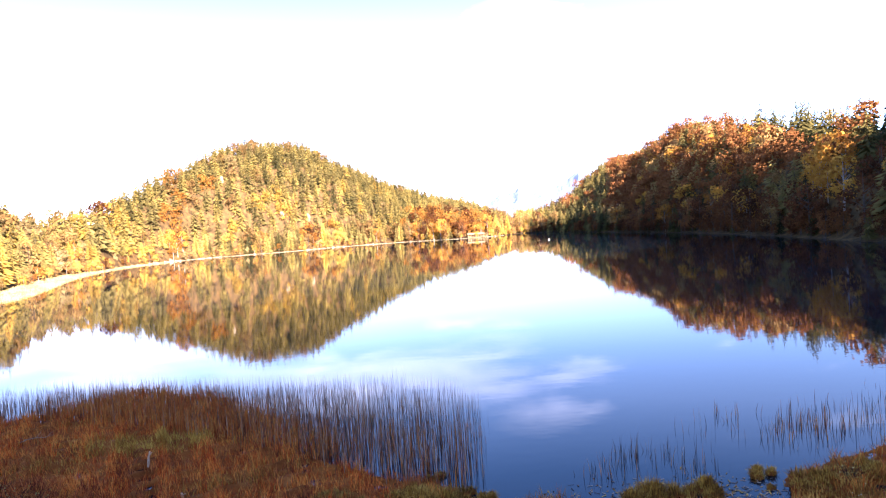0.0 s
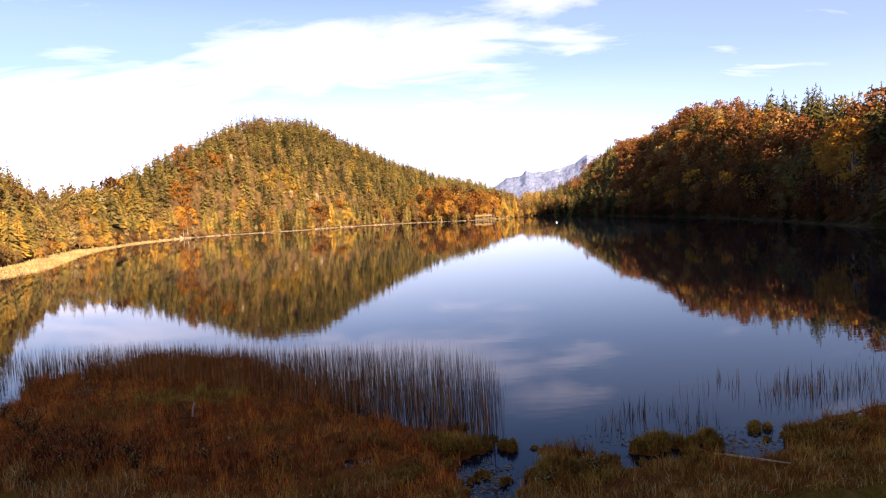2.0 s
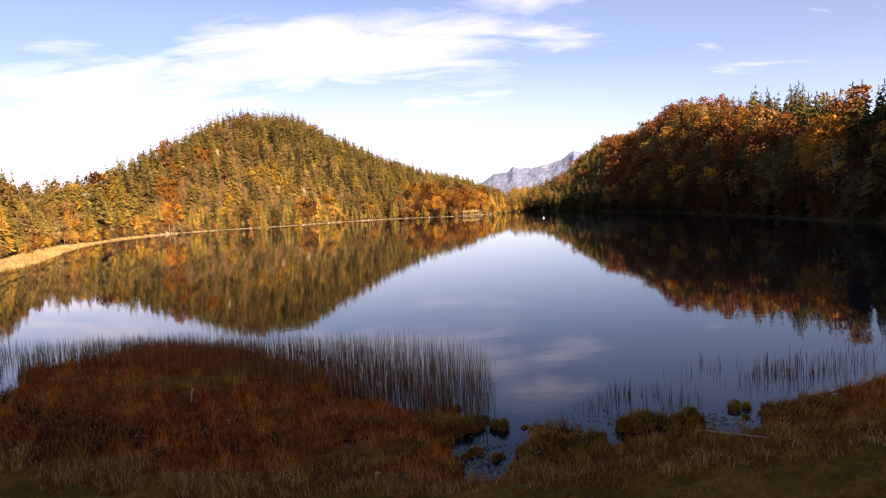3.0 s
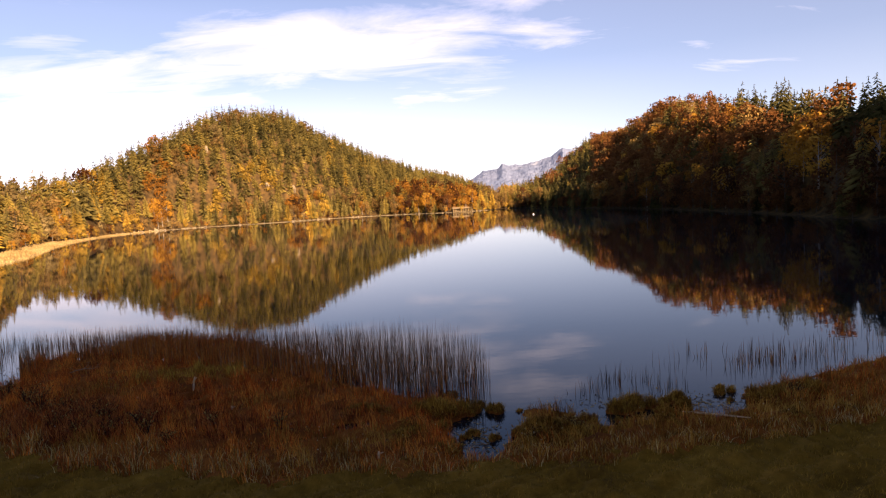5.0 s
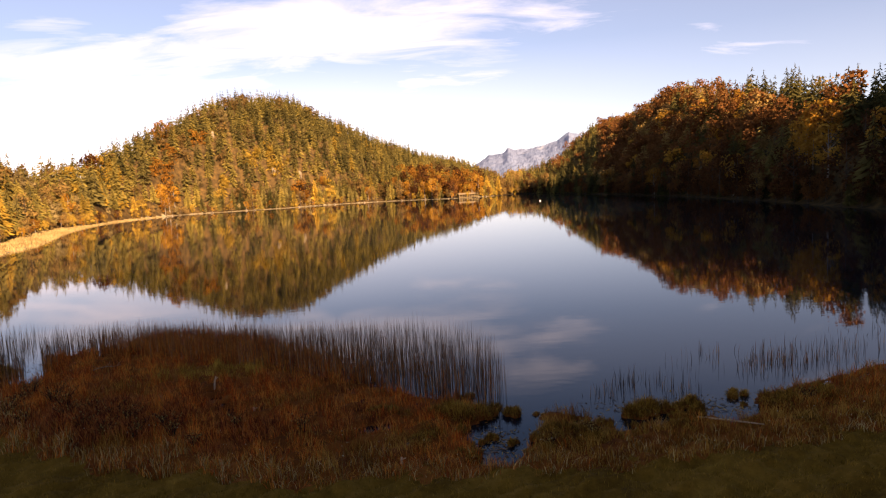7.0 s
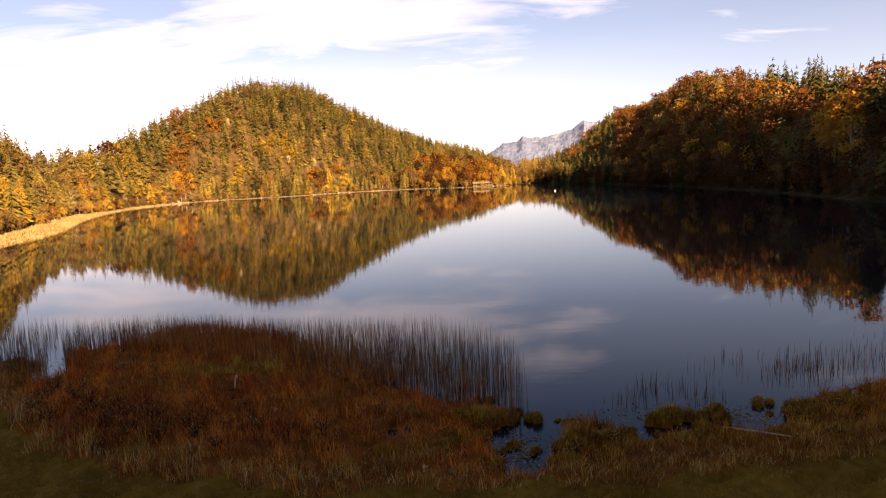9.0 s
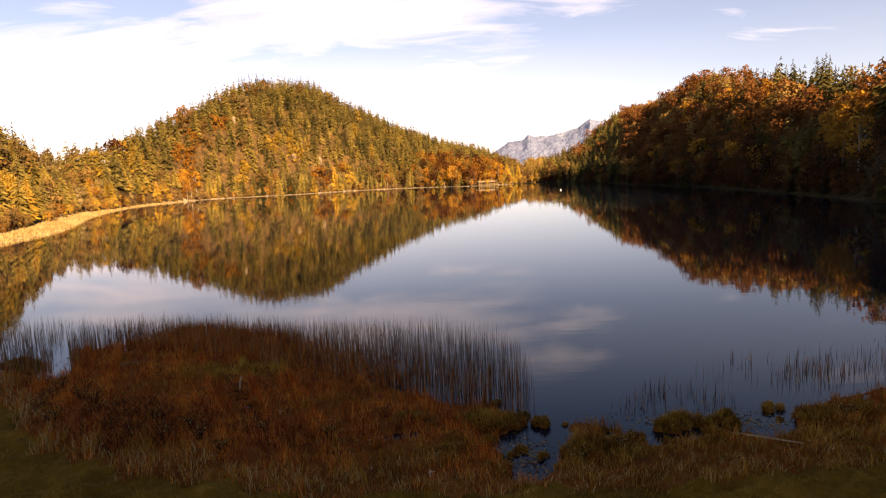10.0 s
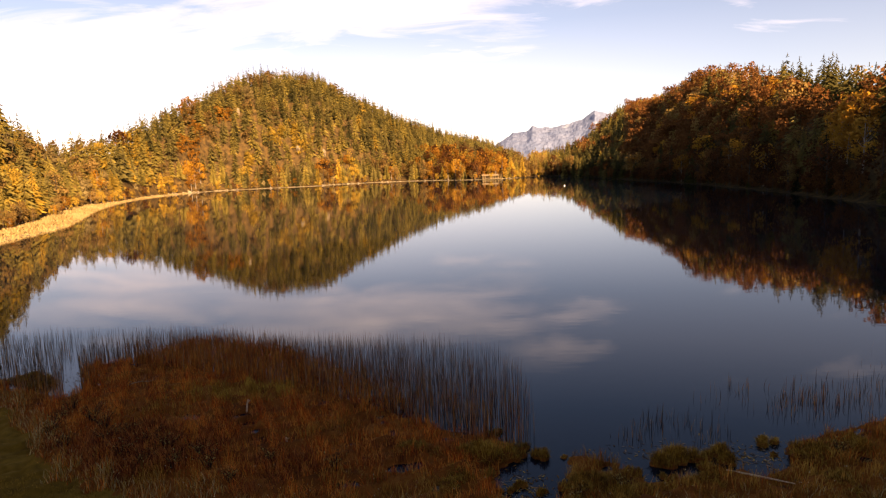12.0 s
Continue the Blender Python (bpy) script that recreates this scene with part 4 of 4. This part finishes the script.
GREY_WOOD = material("grey_dead_wood", ((0.20, 0.12, 0.07), (0.34, 0.22, 0.13), (0.46, 0.32, 0.2)), scale=6, rough=0.85)


def dead_branch(x, y, turn):
    root = new("dead_branch")
    z = float(ground_height(x, y))
    root.matrix_basis = pose(x, y, z + 0.3, 0, 0, turn) @ Matrix.Diagonal((0.7, 0.7, 0.7, 1))
    v, f = tube([(-1.5, 0.1, -0.1), (-0.8, -0.05, 0.16), (0.0, 0.06, 0.24), (0.8, -0.1, 0.2), (1.6, 0.05, 0.34)], [0.045, 0.04, 0.034, 0.028, 0.012], 8)
    part("limb", v, f, GREY_WOOD, root)
    for a, b, c in (((-0.8, -0.05, 0.16), (-1.0, -0.35, 0.4), (-1.3, -0.5, 0.62)), ((0.0, 0.06, 0.24), (0.25, 0.4, 0.5), (0.3, 0.7, 0.8)),
                    ((0.5, 0.0, 0.22), (0.7, -0.4, 0.46), (1.1, -0.6, 0.6)), ((1.1, -0.05, 0.26), (1.3, 0.25, 0.5), (1.7, 0.4, 0.62))):
        v, f = tube([a, b, c], [0.022, 0.016, 0.007], 6)
        part("side_twig", v, f, GREY_WOOD, root)
    tagged(root, "bleached dead branch lying on the sedge of the marsh", "branch")


dead_branch(-27.4, 47.6, 12)

TWIG = material("dark_twig", ((0.02, 0.010, 0.008), (0.055, 0.026, 0.018)), scale=5)
DOTTED = material("yellowing_shrub_leaf", ((0.09, 0.026, 0.01), (0.22, 0.10, 0.022), (0.5, 0.33, 0.09)), scale=2, island=0.4)


def shrub(x, y, size, k):
    g = np.random.default_rng(50 + k)
    root = new("low_shrub")
    root.location = (x, y, float(ground_height(x, y)) - 0.03)
    sv, sf, lv, lf = [], [], [], []
    for i in range(24):
        a, r = g.uniform(0, 6.28), size * g.uniform(0.2, 0.85)
        top = (r * math.cos(a), r * math.sin(a), size * g.uniform(0.55, 1.0))
        v, f = tube([(0.12 * math.cos(a), 0.12 * math.sin(a), -0.1), (top[0] * 0.5, top[1] * 0.5, top[2] * 0.62), top], [0.014, 0.01, 0.005], 4)
        b = len(sv)
        sv += v
        sf += [tuple(q + b for q in t) for t in f]
        for j in range(6):
            t = g.uniform(0.35, 1.05)
            p = Vector((top[0] * t, top[1] * t, top[2] * (0.2 + 0.8 * t))) + Vector(g.normal(size=3) * 0.09)
            u = Vector(g.normal(size=3)).normalized()
            w = u.cross(Vector(g.normal(size=3))).normalized()
            s_ = 0.05 * g.uniform(0.6, 1.5)
            b = len(lv)
            lv += [p - u * s_, p + w * s_ * 0.55, p + u * s_, p - w * s_ * 0.55]
            lf += [(b, b + 1, b + 2), (b, b + 2, b + 3)]
    part("twig_growth", sv, sf, TWIG, root)
    part("foliage", [tuple(p) for p in lv], lf, DOTTED, root, "sparse yellowing leaves")
    tagged(root, "low dark shrub with sparse yellowing leaves", "shrub", group="shrubs in the marsh")


for k, (sx, sy, ss) in enumerate(((-27.5, 41.0, 1.3), (-25.6, 39.2, 1.2), (-24.2, 37.0, 1.3), (-22.3, 35.4, 1.1), (-20.6, 34.4, 1.2), (-18.6, 34.0, 1.1), (-28.8, 38.5, 1.2),
                                  (-16.2, 33.2, 1.0), (-30.2, 43.0, 1.1), (-13.0, 34.2, 0.9), (-9.0, 33.0, 0.9), (6.2, 30.9, 0.8), (19.0, 34.4, 0.9),
                                  (-23.4, 38.4, 1.2), (-21.6, 37.2, 1.1), (-19.8, 36.0, 1.1), (-26.6, 36.6, 1.1), (-17.4, 35.2, 1.0), (-14.6, 32.2, 0.8), (4.0, 30.2, 0.7), (-29.6, 40.8, 1.0))):
    shrub(sx, sy, ss, k)

# ------------------------------------------------------------------ at the far end of the lake
WHITE = material("white_paint", ((0.62, 0.62, 0.6), (0.8, 0.8, 0.78)), scale=4, rough=0.5)
ORANGE_PAINT = material("faded_orange_plastic", ((0.5, 0.12, 0.04), (0.6, 0.2, 0.08)), scale=4, rough=0.5)


def buoy(x, y):
    root = new("mooring_buoy")
    root.location = (x, y, 0)
    g = np.random.default_rng(3)
    v, f = tube([(0, 0, -0.45), (0, 0, -0.3), (0, 0, 0.0), (0, 0, 0.35), (0, 0, 0.62), (0, 0, 0.72)], [0.14, 0.32, 0.46, 0.38, 0.17, 0.06], 14)
    part("float", v, f, WHITE, root)
    v, f = tube([(0, 0, 0.7), (0, 0, 0.95)], [0.05, 0.05], 8)
    part("top_post", v, f, ORANGE_PAINT, root)
    tagged(root, "small white mooring buoy floating on the lake", "buoy")


buoy(56.5, 385.0)

TIMBER = material("weathered_timber", ((0.20, 0.14, 0.07), (0.34, 0.25, 0.13), (0.46, 0.36, 0.21)), scale=1.2, rough=0.85)
SHADE_BROWN = material("shade_brown_wall", ((0.12, 0.08, 0.05), (0.24, 0.17, 0.11)), scale=2, rough=0.9)
SHINGLE = material("bleached_shingle", ((0.20, 0.14, 0.075), (0.32, 0.235, 0.13)), scale=2, rough=0.9)


def box(x0, x1, y0, y1, z0, z1):
    v = [(x, y, z) for z in (z0, z1) for y in (y0, y1) for x in (x0, x1)]
    q = ((0, 2, 3, 1), (4, 5, 7, 6), (0, 1, 5, 4), (2, 6, 7, 3), (0, 4, 6, 2), (1, 3, 7, 5))
    return v, [t for a, b, c, d in q for t in ((a, b, c), (a, c, d))]


def boathouse(x, y, turn):
    root = new("boathouse")
    z = float(ground_height(x, y)) - 0.3
    root.matrix_basis = pose(x, y, z, 0, 0, turn)
    # walls and plinth in dark brown, painting in the shade under the roof
    for name, size in (("back_wall", (-8, 8, 2.4, 2.6, 0.6, 3.2)), ("side_wall", (-8, -7.8, -2.4, 2.4, 0.6, 3.2)), ("side_wall", (7.8, 8, -2.4, 2.4, 0.6, 3.2)),
                       ("plinth", (-8.1, 8.1, -2.7, 2.7, -1.5, 0.6))):
        part(name, *box(*size), SHADE_BROWN, root)
    for px in np.linspace(-7.8, 7.8, 8):
        part("front_post", *box(px - 0.14, px + 0.14, -2.66, -2.38, 0.6, 3.2), TIMBER, root)
    v = [(-8.7, -3.4, 3.1), (8.7, -3.4, 3.1), (8.7, 0, 4.3), (-8.7, 0, 4.3), (-8.7, 3.4, 3.1), (8.7, 3.4, 3.1)]
    v += [(a, b, c - 0.22) for a, b, c in v]
    f = [(0, 1, 2), (0, 2, 3), (3, 2, 5), (3, 5, 4), (6, 8, 7), (6, 9, 8), (9, 11, 8), (9, 10, 11), (0, 6, 7), (0, 7, 1), (4, 5, 11), (4, 11, 10),
         (0, 3, 9), (0, 9, 6), (3, 4, 10), (3, 10, 9), (1, 7, 8), (1, 8, 2), (2, 8, 11), (2, 11, 5)]
    part("roof", v, f, SHINGLE, root)
    part("deck", *box(-9, 9, -6.5, -2.75, 0.35, 0.55), TIMBER, root)
    for px in np.linspace(-8.8, 8.8, 9):
        part("post", *box(px - 0.08, px + 0.08, -6.4, -6.24, -1.2, 1.6), TIMBER, root)
    part("rail", *box(-9, 9, -6.42, -6.22, 1.5, 1.62), TIMBER, root)
    tagged(root, "low open-fronted timber boathouse with a pale roof and railed deck", "boathouse")


boathouse(20.0, 567.5, 8)


# ------------------------------------------------------------------ rocks and litter
PALE_ROCK = material("pale_limestone", ((0.12, 0.085, 0.05), (0.22, 0.17, 0.11), (0.36, 0.29, 0.20)), scale=0.8, rough=0.9, bump=0.4, bump_scale=2.5)


def rock(name, x, y, z, sx, sy, sz, seed, label, category, group=""):
    bm = bmesh.new()
    bmesh.ops.create_icosphere(bm, subdivisions=3, radius=1.0)
    off = Vector((seed * 3.7, seed * 1.3, seed * 2.1))
    for v in bm.verts:
        p = v.co.copy()
        k = 1 + 0.35 * noise.noise(p * 1.3 + off) + 0.16 * noise.noise(p * 3.4 + off)
        q = Vector((round(p.x * k * 3.2) / 3.2, round(p.y * k * 3.2) / 3.2, round(p.z * k * 3.2) / 3.2))
        v.co = (p * k).lerp(q, 0.45)
        v.co.x *= sx
        v.co.y *= sy
        v.co.z *= sz
    me = bpy.data.meshes.new(name)
    bm.to_mesh(me)
    bm.free()
    me.materials.append(PALE_ROCK)
    ob = new(name, me)
    ob.matrix_basis = pose(x, y, z, 0, 0, seed * 47)
    return tagged(ob, label, category, group)


for k, (ox, oy, oz, size) in enumerate(OUTCROPS):
    rock("rock_outcrop", ox, oy, float(ground_height(ox, oy)) + oz, 4 * size, 4 * size, 10 * size, k + 1, "pale limestone outcrop between trees on the hill", "rock")


def shore_point(head, out):
    """Where the line of sight along that heading meets the far bank, and a step beyond."""
    a = radians(head)
    r = np.arange(130, 640, 0.5)
    d = shore_distance(r * math.sin(a), r * math.cos(a))
    wet = np.nonzero(d < 0)[0]
    at = r[wet[-1]] + out
    return at * math.sin(a), at * math.cos(a)


for k, head in enumerate((-25.8, -24.9, -23.2, -22.6, -20.1, -17.3, -16.6, -12.9, -9.8, -7.2, -6.4, -3.9, -1.8, 0.3, 3.6)):
    bx, by = shore_point(head, 0.8)
    size = 0.6 + 0.5 * ((k * 37) % 10) / 10
    rock("shore_boulder", bx, by, float(ground_height(bx, by)) + 0.15, 1.5 * size, 1.1 * size, 0.8 * size, k + 11, "pale boulder on the gravel bank at the water", "boulder", "boulders on the bank")


def litter():
    """Broken reed stalks and dead leaves afloat in the shallows."""
    x = np.concatenate([rng.normal(1.2, 0.9, 260), rng.normal(14.2, 0.9, 160), rng.normal(9.5, 2.0, 90), rng.normal(-35, 0.9, 60)])
    y = np.concatenate([rng.normal(31.0, 1.3, 260), rng.normal(34.5, 0.7, 160), rng.normal(35.5, 0.8, 90), rng.normal(51, 1.2, 60)])
    ok = shore_distance(x, y) < 0.1
    x, y = x[ok], y[ok]
    n = len(x)
    a, size = rng.uniform(0, 6.28, n), rng.uniform(0.04, 0.16, n)
    c, s_ = np.cos(a), np.sin(a)
    w = rng.uniform(0.012, 0.035, n)
    z = np.full(n, 0.012)
    p = np.stack([np.stack([x - c * size - s_ * w, y - s_ * size + c * w, z], -1), np.stack([x - c * size + s_ * w, y - s_ * size - c * w, z], -1),
                  np.stack([x + c * size + s_ * w, y + s_ * size - c * w, z + 0.02], -1), np.stack([x + c * size - s_ * w, y + s_ * size + c * w, z + 0.02], -1)], 1)
    base = np.arange(n)[:, None] * 4
    f = np.concatenate([base + [0, 1, 2], base + [0, 2, 3]])
    ob = new("reed_litter", from_arrays("reed_litter", p.reshape(-1, 3), f, (REED, SEDGE_OCHRE), np.tile((rng.random(n) < 0.4).astype(int), 2)))
    tagged(ob, "broken brown reed litter afloat in the shallows", "litter", kind="stuff")


litter()


def seed_heads():
    """Pale dead flower heads on thin stems over the marsh's front edge."""
    n = 1500
    x, y = rng.uniform(-30, 24, n), rng.uniform(27, 40, n)
    out = y - meadow_edge(x, y)
    ok = (out > 0.3) & (out < 4.5) & (shore_distance(x, y) > 0.5) & (waves(x, y, 4.5, 8) + 0.5 * rng.normal(size=n) > 0.1)
    x, y = x[ok], y[ok]
    n = len(x)
    z = ground_height(x, y)
    top = z + rng.uniform(0.45, 0.95, n)
    size = rng.uniform(0.012, 0.034, n)
    lean = rng.normal(size=(2, n)) * 0.12
    hx, hy = x + lean[0], y + lean[1]
    p = np.stack([np.stack([x - 0.006, y, z], -1), np.stack([x + 0.006, y, z], -1), np.stack([hx, hy, top], -1),
                  np.stack([hx - size, hy, top], -1), np.stack([hx, hy - size, top - size * 0.4], -1), np.stack([hx + size, hy, top], -1),
                  np.stack([hx, hy + size, top - size * 0.2], -1), np.stack([hx, hy, top + size * 1.3], -1)], 1)
    base = np.arange(n)[:, None] * 8
    f = np.concatenate([base + [0, 1, 2], base + [3, 4, 7], base + [4, 5, 7], base + [5, 6, 7], base + [6, 3, 7], base + [3, 6, 4], base + [6, 5, 4]])
    ob = new("seed_heads", from_arrays("seed_heads", p.reshape(-1, 3), f, (TWIG, FLECK), np.repeat((0, 1, 1, 1, 1, 1, 1), n)))
    tagged(ob, "scattered pale dead flower heads on thin stems over the sedge", "flower heads", kind="stuff")


FLECK = material("dry_flower_head", ((0.30, 0.21, 0.09), (0.52, 0.40, 0.2), (0.7, 0.58, 0.36)), scale=3, island=0.2)
seed_heads()
